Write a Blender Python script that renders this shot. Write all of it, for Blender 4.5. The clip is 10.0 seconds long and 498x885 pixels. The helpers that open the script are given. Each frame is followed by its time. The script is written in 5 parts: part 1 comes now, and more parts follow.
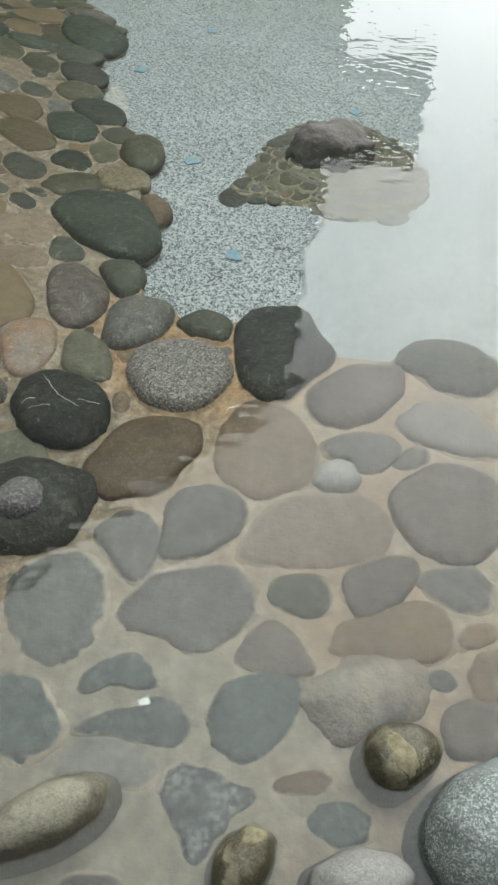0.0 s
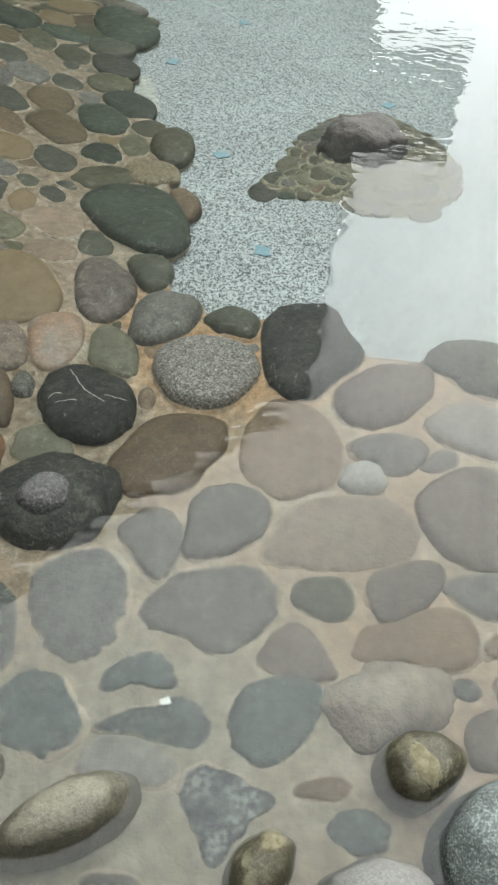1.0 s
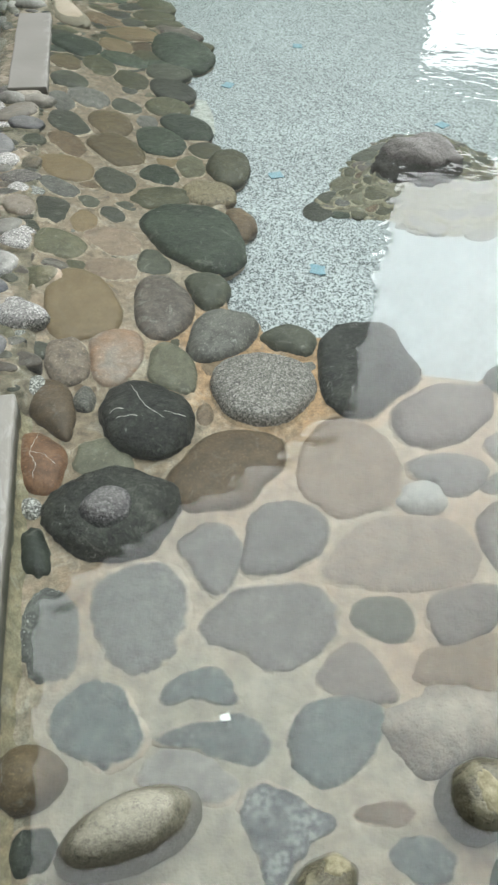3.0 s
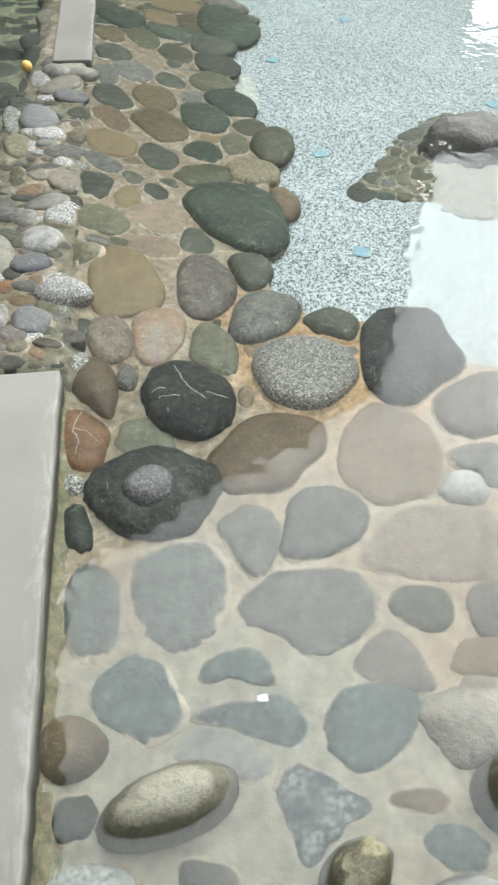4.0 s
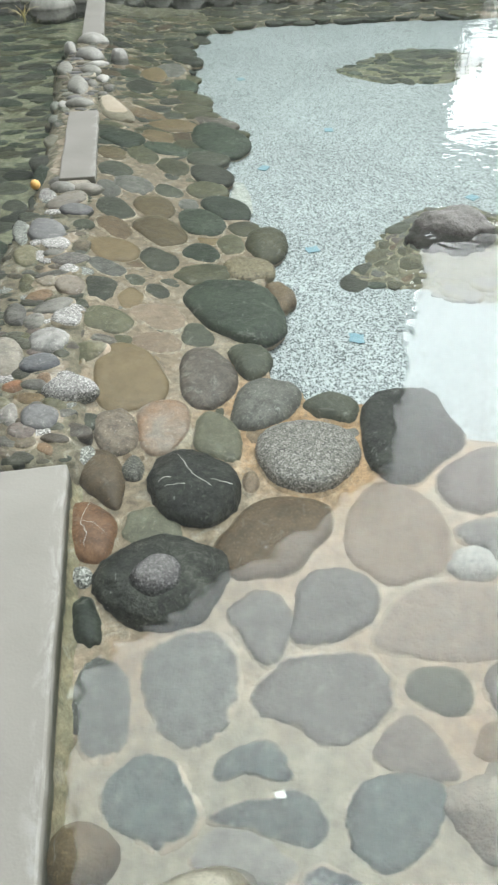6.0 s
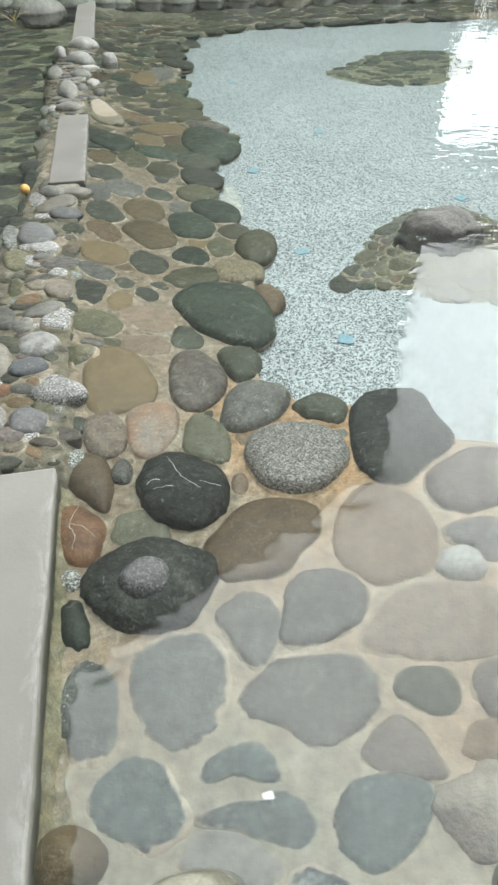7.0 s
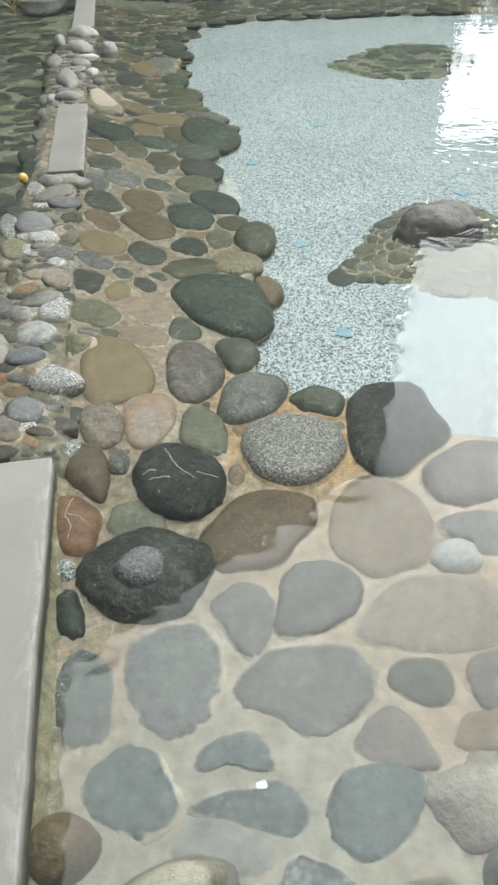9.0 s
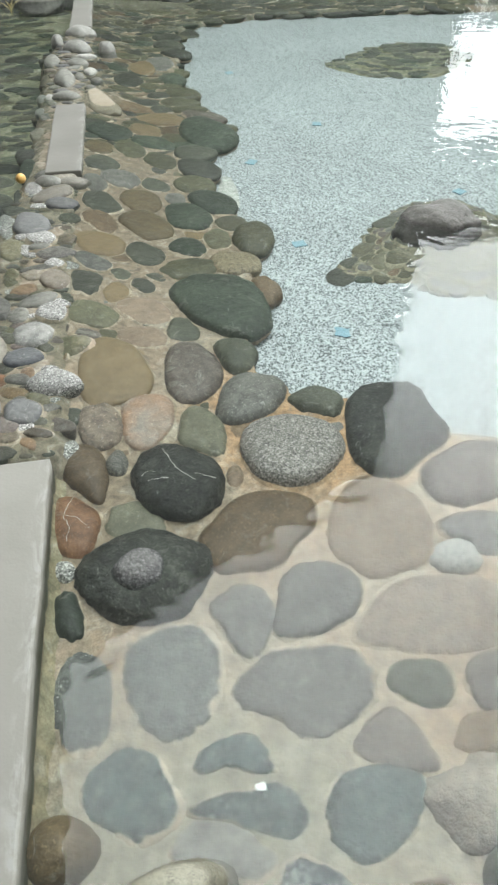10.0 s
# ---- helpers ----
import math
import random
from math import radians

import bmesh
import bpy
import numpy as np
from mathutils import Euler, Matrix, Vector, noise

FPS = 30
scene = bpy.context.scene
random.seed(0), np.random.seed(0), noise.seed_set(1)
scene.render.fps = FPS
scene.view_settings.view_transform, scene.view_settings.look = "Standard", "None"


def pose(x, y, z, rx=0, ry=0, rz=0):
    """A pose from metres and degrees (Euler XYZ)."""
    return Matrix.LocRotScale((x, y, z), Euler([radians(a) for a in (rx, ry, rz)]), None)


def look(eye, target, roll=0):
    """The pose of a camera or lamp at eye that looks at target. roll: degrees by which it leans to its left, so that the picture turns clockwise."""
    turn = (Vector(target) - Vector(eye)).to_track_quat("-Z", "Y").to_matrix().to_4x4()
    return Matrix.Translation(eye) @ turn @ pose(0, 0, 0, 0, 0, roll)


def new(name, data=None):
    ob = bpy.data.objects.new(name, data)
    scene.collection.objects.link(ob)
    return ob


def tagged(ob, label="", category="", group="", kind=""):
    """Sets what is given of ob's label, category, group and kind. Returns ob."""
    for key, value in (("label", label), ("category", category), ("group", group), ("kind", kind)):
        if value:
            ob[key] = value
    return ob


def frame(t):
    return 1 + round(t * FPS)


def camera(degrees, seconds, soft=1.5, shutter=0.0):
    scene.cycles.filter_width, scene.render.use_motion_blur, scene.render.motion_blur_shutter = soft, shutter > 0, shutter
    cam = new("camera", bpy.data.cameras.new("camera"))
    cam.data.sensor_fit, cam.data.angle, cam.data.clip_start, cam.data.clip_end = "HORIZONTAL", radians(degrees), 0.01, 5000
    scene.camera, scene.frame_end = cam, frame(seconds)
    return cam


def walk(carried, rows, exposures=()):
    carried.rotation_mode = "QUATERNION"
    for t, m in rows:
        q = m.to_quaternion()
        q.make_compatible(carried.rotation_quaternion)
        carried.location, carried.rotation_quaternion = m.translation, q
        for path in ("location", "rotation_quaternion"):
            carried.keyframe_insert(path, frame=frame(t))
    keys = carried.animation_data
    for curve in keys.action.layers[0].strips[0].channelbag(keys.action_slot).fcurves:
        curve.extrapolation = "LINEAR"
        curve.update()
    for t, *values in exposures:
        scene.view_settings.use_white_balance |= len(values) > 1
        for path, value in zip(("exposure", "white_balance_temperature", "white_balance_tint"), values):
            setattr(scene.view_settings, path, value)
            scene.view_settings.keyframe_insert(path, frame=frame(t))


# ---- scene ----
import collections

from mathutils.bvhtree import BVHTree

cam = camera(41.1, 10.0, soft=2.6)
PATH = [
    (0, (0.108, 0.008, 1.526), (0.174, 1.317, 0.014), 5.8),
    (0.5, (0.108, 0.018, 1.523), (0.138, 1.316, 0.001), 4.8),
    (1, (0.098, 0.032, 1.525), (0.098, 1.321, -0.004), 4.8),
    (1.5, (0.083, 0.04, 1.529), (0.022, 1.341, 0.011), 3.6),
    (2, (0.082, 0.035, 1.535), (-0.034, 1.342, 0.026), 1.4),
    (2.2, (0.07, 0.029, 1.537), (-0.05, 1.349, 0.039), 1.6),
    (3.3, (0.028, 0.022, 1.53), (-0.091, 1.332, 0.024), 1.9),
    (3.5, (0.015, 0.023, 1.546), (-0.123, 1.314, 0.025), 2.1),
    (4, (-0.007, 0.024, 1.537), (-0.194, 1.283, -0.006), 1.1),
    (4.1, (0.0, 0.029, 1.535), (-0.181, 1.3, 0.002), 1.3),
    (4.2, (0.007, 0.028, 1.535), (-0.154, 1.315, 0.012), 1.7),
    (4.3, (0.002, 0.029, 1.539), (-0.164, 1.295, -0.001), 1.4),
    (4.4, (0.001, 0.005, 1.548), (-0.251, 1.385, 0.122), -2.3),
    (4.5, (-0.001, 0.007, 1.549), (-0.251, 1.384, 0.119), -2.3),
    (5, (0.003, 0.01, 1.552), (-0.26, 1.408, 0.146), -2.5),
    (5.5, (0.011, 0.013, 1.551), (-0.253, 1.426, 0.161), -2.7),
    (5.7, (0.006, 0.009, 1.552), (-0.246, 1.436, 0.175), -2.4),
    (6.8, (0.025, 0.002, 1.548), (-0.2, 1.456, 0.194), -2.0),
    (7, (0.034, 0.005, 1.551), (-0.196, 1.455, 0.192), -2.4),
    (7.5, (0.03, 0.006, 1.552), (-0.2, 1.449, 0.186), -2.3),
    (8, (0.036, 0.005, 1.551), (-0.182, 1.447, 0.182), -1.8),
    (8.5, (0.035, -0.001, 1.55), (-0.181, 1.444, 0.185), -1.6),
    (9, (0.033, 0.0, 1.545), (-0.185, 1.439, 0.173), -1.5),
    (9.5, (0.036, 0.004, 1.545), (-0.177, 1.442, 0.171), -1.6),
    (10, (0.036, 0.006, 1.546), (-0.181, 1.443, 0.173), -1.7),
]

EXPOSURES = [(0, -1.98, 6720, 10), (1.5, -1.66, 6680, 10), (2, -1.56, 6600, 10), (3.5, -1.44, 6520, 10), (4, -1.26, 6500, 10), (4.5, -1.29, 6500, 10), (5.5, -1.29, 6500, 10), (7, -1.38, 6500, 9), (10, -1.4, 6500, 9)]
walk(cam, [(t, look(eye, aim, lean)) for t, eye, aim, lean in PATH], EXPOSURES)

# ---- sky: bright overcast ----
world = bpy.data.worlds.new("overcast_sky")
scene.world = world
world.use_nodes = True
wn, wl = world.node_tree.nodes, world.node_tree.links
background = wn["Background"]
sky = wn.new("ShaderNodeTexSky")
sky.sky_type = "NISHITA"
sky.sun_disc = False
sky.sun_elevation, sky.sun_rotation = radians(40), radians(29)
sky.air_density, sky.dust_density, sky.ozone_density = 1.0, 6.0, 1.0
veil = wn.new("ShaderNodeMix")
veil.data_type = "RGBA"
veil.inputs["Factor"].default_value = 0.85
veil.inputs["B"].default_value = (101.0, 107.0, 110.0, 1)
wl.new(sky.outputs[0], veil.inputs["A"])
rise = wn.new("ShaderNodeSeparateXYZ")
wl.new(wn.new("ShaderNodeTexCoord").outputs["Generated"], rise.inputs[0])
dome = wn.new("ShaderNodeMapRange")  # an overcast sky is brighter overhead than at the horizon
dome.inputs["To Min"].default_value, dome.inputs["To Max"].default_value = 0.58, 1.3
wl.new(rise.outputs["Z"], dome.inputs["Value"])
graded = wn.new("ShaderNodeVectorMath")
graded.operation = "SCALE"
wl.new(veil.outputs["Result"], graded.inputs[0])
wl.new(dome.outputs["Result"], graded.inputs["Scale"])
# thin cloud glows broadly round the hidden sun
toward = wn.new("ShaderNodeVectorMath")
toward.operation = "DOT_PRODUCT"
toward.inputs[1].default_value = Vector((0.37, 0.67, 0.64)).normalized()
wl.new(wn.new("ShaderNodeTexCoord").outputs["Generated"], toward.inputs[0])
glow = wn.new("ShaderNodeMapRange")
glow.interpolation_type = "SMOOTHSTEP"
glow.inputs["From Min"].default_value = 0.25
glow.inputs["To Min"].default_value, glow.inputs["To Max"].default_value = 0.72, 1.75
wl.new(toward.outputs["Value"], glow.inputs["Value"])
bright = wn.new("ShaderNodeVectorMath")
bright.operation = "SCALE"
wl.new(graded.outputs["Vector"], bright.inputs[0])
wl.new(glow.outputs["Result"], bright.inputs["Scale"])
wl.new(bright.outputs["Vector"], background.inputs[0])
background.inputs[1].default_value = 0.12

sun_data = bpy.data.lights.new("sun", "SUN")
sun_data.energy, sun_data.angle, sun_data.color = 0.5, radians(25), (1.0, 0.97, 0.92)
sun = new("sun", sun_data)
sun.matrix_world = look((3.7, 8.2, 6.5), (0, 1.5, 0.1))

WATER = 0.09  # water level over the mortar of the shallow shelf


# ---- materials ----
class Nodes:
    """Short names for building one node material."""

    def __init__(self, name):
        self.mat = bpy.data.materials.new(name)
        self.mat.use_nodes = True
        self.n, self.l = self.mat.node_tree.nodes, self.mat.node_tree.links
        self.bsdf = self.n["Principled BSDF"]
        self.pos = self.n.new("ShaderNodeNewGeometry").outputs["Position"]

    def put(self, socket, value):
        if isinstance(value, bpy.types.NodeSocket):
            self.l.new(value, socket)
        else:
            socket.default_value = value

    def noise(self, scale, detail=4.0, rough=0.55, coord=None, distort=0.0):
        t = self.n.new("ShaderNodeTexNoise")
        self.l.new(coord or self.pos, t.inputs["Vector"])
        t.inputs["Scale"].default_value, t.inputs["Detail"].default_value = scale, detail
        t.inputs["Roughness"].default_value, t.inputs["Distortion"].default_value = rough, distort
        return t.outputs["Fac"]

    def cells(self, scale, output="Color", feature="F1", coord=None):
        t = self.n.new("ShaderNodeTexVoronoi")
        t.feature = feature
        self.l.new(coord or self.pos, t.inputs["Vector"])
        t.inputs["Scale"].default_value = scale
        return t.outputs[output]

    def ramp(self, fac, *stops):
        r = self.n.new("ShaderNodeValToRGB")
        self.put(r.inputs[0], fac)
        while len(r.color_ramp.elements) < len(stops):
            r.color_ramp.elements.new(0.5)
        for e, (p, c) in zip(r.color_ramp.elements, stops):
            e.position, e.color = p, (c, c, c, 1) if isinstance(c, float) else (*c, 1)
        return r.outputs[0]

    def mix(self, fac, a, b, how="MIX"):
        m = self.n.new("ShaderNodeMix")
        m.data_type, m.blend_type = "RGBA", how
        self.put(m.inputs["Factor"], fac)
        for key, v in (("A", a), ("B", b)):
            self.put(m.inputs[key], (*v, 1) if isinstance(v, tuple) else v)
        return m.outputs["Result"]

    def math(self, how, a, b=0.0, clamp=False):
        m = self.n.new("ShaderNodeMath")
        m.operation, m.use_clamp = how, clamp
        self.put(m.inputs[0], a)
        self.put(m.inputs[1], b)
        return m.outputs[0]

    def height(self):
        s = self.n.new("ShaderNodeSeparateXYZ")
        self.l.new(self.pos, s.inputs[0])
        return s.outputs["Z"]

    def random(self):
        whole = self.n.new("ShaderNodeObjectInfo").outputs["Random"]
        island = self.n.new("ShaderNodeNewGeometry").outputs["Random Per Island"]
        return self.math("FRACT", self.math("ADD", whole, island))

    def stretched(self, x, y, z, turn=0.0):
        m = self.n.new("ShaderNodeMapping")
        m.inputs["Scale"].default_value = (x, y, z)
        m.inputs["Rotation"].default_value = (0, 0, turn)
        self.l.new(self.pos, m.inputs["Vector"])
        return m.outputs[0]

    def done(self, colour, rough=0.6, bump=None, strength=0.4, distance=0.004, specular=0.4):
        self.put(self.bsdf.inputs["Base Color"], colour)
        self.put(self.bsdf.inputs["Roughness"], rough)
        self.bsdf.inputs["Specular IOR Level"].default_value = specular
        if bump is not None:
            b = self.n.new("ShaderNodeBump")
            b.inputs["Strength"].default_value, b.inputs["Distance"].default_value = strength, distance
            self.l.new(bump, b.inputs["Height"])
            self.l.new(b.outputs[0], self.bsdf.inputs["Normal"])
        return self.mat


def tone(c, k):
    return tuple(min(0.95, v * k) for v in c)


def stone_material(name, base, second=None, chips=None, grain=220.0, vary=0.35, dry=1.5, blotch=9.0, rough=0.55, scabs=None, dry_from=0.006, lime=0.4, fleck=0.28, clump=0.6, pitted=1.0, mottle=0.22, patch=42.0):
    """River stone: blotches and fine grain, darker where wet below the water, paler and matt where it stands dry."""
    k = Nodes(name)
    second = second or tone(base, 0.62)
    colour = k.mix(k.ramp(k.noise(blotch, 7.0, 0.66, distort=0.6), (0.34, 0.0), (0.62, 1.0)), second, base)
    if chips:
        light, dark = chips
        split = k.n.new("ShaderNodeSeparateColor")
        k.l.new(k.cells(grain, "Color"), split.inputs[0])
        finer = k.n.new("ShaderNodeSeparateColor")
        k.l.new(k.cells(grain * 1.9, "Color"), finer.inputs[0])
        seed = k.math("ADD", k.math("MULTIPLY", split.outputs["Red"], clump), k.math("MULTIPLY", finer.outputs["Red"], 1 - clump))
        spots = k.ramp(k.math("ADD", k.math("MULTIPLY", seed, 0.7), k.math("MULTIPLY", k.noise(grain * 0.6, 2.0), 0.35)), (0.28, dark), (0.44, base), (0.58, base), (0.74, light))
        colour = k.mix(0.85, colour, spots)
    else:
        colour = k.mix(1.0, colour, k.ramp(k.noise(30.0, 7.0, 0.76), (0.37, 1 - mottle), (0.63, 1 + mottle)), "MULTIPLY")
        colour = k.mix(1.0, colour, k.ramp(k.noise(grain, 5.0, 0.7), (0.3, 0.86), (0.7, 1.14)), "MULTIPLY")
        flecks = k.ramp(k.noise(grain * 0.5, 3.0, 0.6), (0.6, 0.0), (0.66, fleck))
        colour = k.mix(flecks, colour, (0.25, 0.255, 0.238) if fleck > 0.6 else tone(base, 2.6))
        if fleck > 0.6:  # scattered quartz glints
            colour = k.mix(k.ramp(k.noise(90.0, 2.0, 0.5), (0.68, 0.0), (0.72, 0.85)), colour, (0.5, 0.51, 0.48))
        scratch = k.ramp(k.noise(46.0, 4.0, 0.7, coord=k.stretched(1.0, 0.5, 1.0, 0.7), distort=1.0), (0.655, 0.0), (0.69, fleck))
        colour = k.mix(scratch, colour, (0.4, 0.4, 0.37))
        film = k.ramp(k.noise(15.0, 6.0, 0.72, distort=1.2), (0.56, 0.0), (0.74, lime))
        colour = k.mix(film, colour, (0.34, 0.33, 0.285))
    if scabs:
        where = k.ramp(k.noise(max(7.0, patch * 0.2), 3.0, 0.6), (0.43, 0.0), (0.55, 1.0))
        flakes = k.ramp(k.noise(patch, 7.0, 0.72), (0.5, 0.0), (0.525, 0.9))
        colour = k.mix(k.math("MULTIPLY", where, flakes), colour, scabs)
    shade = k.ramp(k.random(), (0.0, 1.0 - vary), (1.0, 1.0 + vary * 0.8))
    colour = k.mix(1.0, colour, shade, "MULTIPLY")
    edge = k.math("ADD", k.height(), k.math("MULTIPLY", k.math("SUBTRACT", k.noise(32.0, 5.0), 0.5), 0.03))
    above = k.ramp(k.math("MULTIPLY", k.math("SUBTRACT", edge, WATER + dry_from - 0.006), 20.0), (0.12, 0.0), (0.36, 1.0))
    bare = k.mix(0.2, k.mix(1.0, colour, (dry, dry, dry), "MULTIPLY"), (0.3, 0.295, 0.27))
    colour = k.mix(above, colour, bare)
    gloss = k.mix(above, (rough, rough, rough), (0.6, 0.6, 0.6))
    relief = k.math("ADD", k.noise(26.0, 7.0, 0.65), k.math("MULTIPLY", k.noise(110.0, 4.0), 0.13))
    return k.done(colour, gloss, relief, 0.8, 0.01 * pitted)


STONE = {
    "slate": stone_material("wet_slate_stone", (0.0606, 0.0626, 0.0425), pitted=1.4),
    "black": stone_material("black_basalt_stone", (0.0421, 0.0438, 0.0346), (0.0154, 0.0159, 0.0123), grain=150.0, lime=0.3, fleck=0.58, pitted=2.2, mottle=0.5),
    "greenslate": stone_material("green_slate_stone", (0.0441, 0.0578, 0.036), (0.0228, 0.0306, 0.0185), pitted=1.7, fleck=0.5, mottle=0.35),
    "darkgreen": stone_material("dark_green_stone", (0.0356, 0.0449, 0.0313)),
    "grey": stone_material("grey_river_stone", (0.15, 0.143, 0.125), (0.1, 0.094, 0.08), fleck=0.5, mottle=0.36),
    "bluegrey": stone_material("grey_flagstone", (0.096, 0.098, 0.088), (0.062, 0.064, 0.058), vary=0.12, fleck=0.95, mottle=0.55, lime=0.8),
    "palegreen": stone_material("pale_green_grey_stone", (0.138, 0.13, 0.088), (0.1, 0.096, 0.064), vary=0.05),
    "warmgrey": stone_material("warm_grey_stone", (0.1, 0.092, 0.082), (0.068, 0.062, 0.055), vary=0.12, fleck=0.85, mottle=0.4, lime=0.8),
    "blue": stone_material("blue_slate_stone", (0.051, 0.071, 0.0675), (0.032, 0.045, 0.043), vary=0.2, fleck=0.95, mottle=0.55, lime=0.8),
    "scab": stone_material("dark_stone_with_lime_scabs", (0.042, 0.054, 0.057), (0.03, 0.038, 0.04), vary=0.1, scabs=(0.3, 0.31, 0.285), fleck=0.55, patch=75.0, mottle=0.35),
    "whitegranite": stone_material("bright_white_granite_stone", (0.3, 0.295, 0.27), chips=((0.62, 0.61, 0.57), (0.03, 0.03, 0.028)), grain=180.0, dry=1.0, vary=0.02, clump=0.75),
    "greybrown": stone_material("grey_brown_stone", (0.118, 0.096, 0.079), (0.09, 0.073, 0.06), vary=0.2, mottle=0.36, lime=0.8),
    "brown": stone_material("brown_river_stone", (0.14, 0.095, 0.054), (0.092, 0.061, 0.033)),
    "olive": stone_material("olive_stone", (0.0851, 0.0791, 0.0415), (0.0511, 0.0507, 0.0265)),
    "paleolive": stone_material("pale_olive_stone", (0.111, 0.103, 0.0608), (0.0782, 0.0732, 0.0422)),
    "tan": stone_material("tan_stone", (0.19, 0.135, 0.072), (0.16, 0.113, 0.058), vary=0.15, mottle=0.12, lime=0.15, blotch=6.0, fleck=0.05),
    "ochre": stone_material("ochre_stone", (0.139, 0.101, 0.0492), (0.0881, 0.063, 0.0319)),
    "rust": stone_material("rust_brown_stone", (0.194, 0.0988, 0.0494), (0.108, 0.0532, 0.0274), vary=0.15),
    "rustwet": stone_material("dark_rust_stone", (0.15, 0.105, 0.055), (0.07, 0.052, 0.027), vary=0.05),
    "pink": stone_material("pinkish_stone", (0.255, 0.212, 0.175), (0.26, 0.15, 0.088), vary=0.05, blotch=7.5, lime=0.15),
    "pinkbeige": stone_material("pink_beige_stone", (0.25, 0.185, 0.132), (0.205, 0.147, 0.103), vary=0.12),
    "beige": stone_material("beige_pitted_stone", (0.212, 0.166, 0.126), (0.165, 0.126, 0.094), vary=0.1, mottle=0.4, pitted=1.6, fleck=0.5),
    "flatbrown": stone_material("flat_brown_stone", (0.18, 0.13, 0.088), (0.138, 0.097, 0.063), vary=0.05, mottle=0.3),
    "granite": stone_material("white_granite_stone", (0.19, 0.185, 0.168), chips=((0.55, 0.54, 0.5), (0.016, 0.016, 0.015)), grain=200.0, dry=1.0, vary=0.2, clump=0.7),
    "darkspeck": stone_material("dark_granite_stone", (0.096, 0.0896, 0.0736), chips=((0.24, 0.228, 0.198), (0.03, 0.028, 0.025)), grain=190.0, dry=1.25),
    "speck": stone_material("grey_speckled_stone", (0.16, 0.148, 0.128), chips=((0.38, 0.35, 0.325), (0.036, 0.033, 0.03)), grain=215.0, vary=0.08, clump=0.7),
    "spectan": stone_material("tan_conglomerate_stone", (0.193, 0.155, 0.0947), chips=((0.289, 0.242, 0.154), (0.0894, 0.0672, 0.0414)), grain=110.0),
    "purple": stone_material("purple_grey_stone", (0.0559, 0.0568, 0.0558), (0.0313, 0.0323, 0.0308), dry=1.4),
    "pale": stone_material("pale_grey_dry_stone", (0.094, 0.092, 0.075), (0.05, 0.049, 0.04), dry=1.3),
    "white": stone_material("whitish_dry_stone", (0.22, 0.215, 0.19), (0.16, 0.157, 0.138), dry=1.3),
    "cream": stone_material("cream_dry_stone", (0.165, 0.149, 0.114), (0.125, 0.114, 0.0864), dry=1.3),
    "tanbare": stone_material("tan_grey_dry_stone", (0.095, 0.08, 0.053), (0.058, 0.05, 0.034), dry=1.25),
    "dome": stone_material("smooth_brown_grey_stone", (0.0963, 0.08, 0.0559), (0.0722, 0.0588, 0.0414), dry=1.3),
    "ink": stone_material("blue_black_stone", (0.032, 0.0358, 0.0397), (0.0166, 0.0186, 0.0211), dry=1.6),
    "patch": stone_material("grey_stone_with_white_patch", (0.26, 0.255, 0.229), (0.0728, 0.0728, 0.065), vary=0.05, dry=1.05, blotch=14.0),
}
WET_OLIVE = stone_material("olive_boulder_with_dry_cap", (0.16, 0.15, 0.108), (0.11, 0.103, 0.075), chips=((0.22, 0.207, 0.15), (0.1, 0.093, 0.068)), dry=1.75, grain=260.0, scabs=(0.19, 0.178, 0.125), dry_from=0.03)
WET_GRANITE = stone_material("dark_granite_boulder_with_dry_cap", (0.066, 0.079, 0.076), chips=((0.2, 0.236, 0.228), (0.03, 0.038, 0.036)), dry=2.3, grain=300.0, clump=0.7, dry_from=0.02)
CROWN = stone_material("bare_grey_basalt", (0.062, 0.061, 0.058), chips=((0.16, 0.157, 0.15), (0.03, 0.03, 0.029)), grain=170.0, vary=0.05, dry=1.0, pitted=2.2)
BOULDER_WHITE = stone_material("rough_white_boulder", (0.385, 0.342, 0.275), (0.25, 0.2, 0.148), vary=0.05, blotch=13.0, pitted=4.0, mottle=0.34, lime=0.7)
CREAM_WEDGE = stone_material("smooth_cream_boulder", (0.3, 0.262, 0.2), (0.25, 0.212, 0.155), vary=0.03, dry=1.3, mottle=0.06, lime=0.0, fleck=0.0, blotch=4.0)
ISLE_ROCK = stone_material("rough_purple_grey_boulder", (0.08, 0.071, 0.062), (0.045, 0.042, 0.034), vary=0.03, dry=1.15, blotch=10.0, pitted=3.0, mottle=0.2, fleck=0.1, lime=0.1)
LICHEN_STONE = stone_material("olive_stone_with_lichen_patch", (0.1, 0.09, 0.052), (0.06, 0.054, 0.032), chips=((0.15, 0.137, 0.09), (0.06, 0.054, 0.034)), dry=1.5, grain=260.0, scabs=(0.27, 0.25, 0.165), dry_from=0.045, patch=11.0)
PALE_TOP = stone_material("pale_boulder_with_dry_top", (0.15, 0.15, 0.138), (0.1, 0.1, 0.093), chips=((0.2, 0.197, 0.182), (0.1, 0.098, 0.09)), dry=1.9, grain=300.0, vary=0.05)
BANK_STONE = stone_material("shaded_bank_stone", (0.056, 0.0576, 0.0416), (0.032, 0.0336, 0.024), vary=0.5)
POOL_STONE = stone_material("green_pool_stone", (0.06, 0.064, 0.0416), (0.0336, 0.0376, 0.0256), vary=0.6)


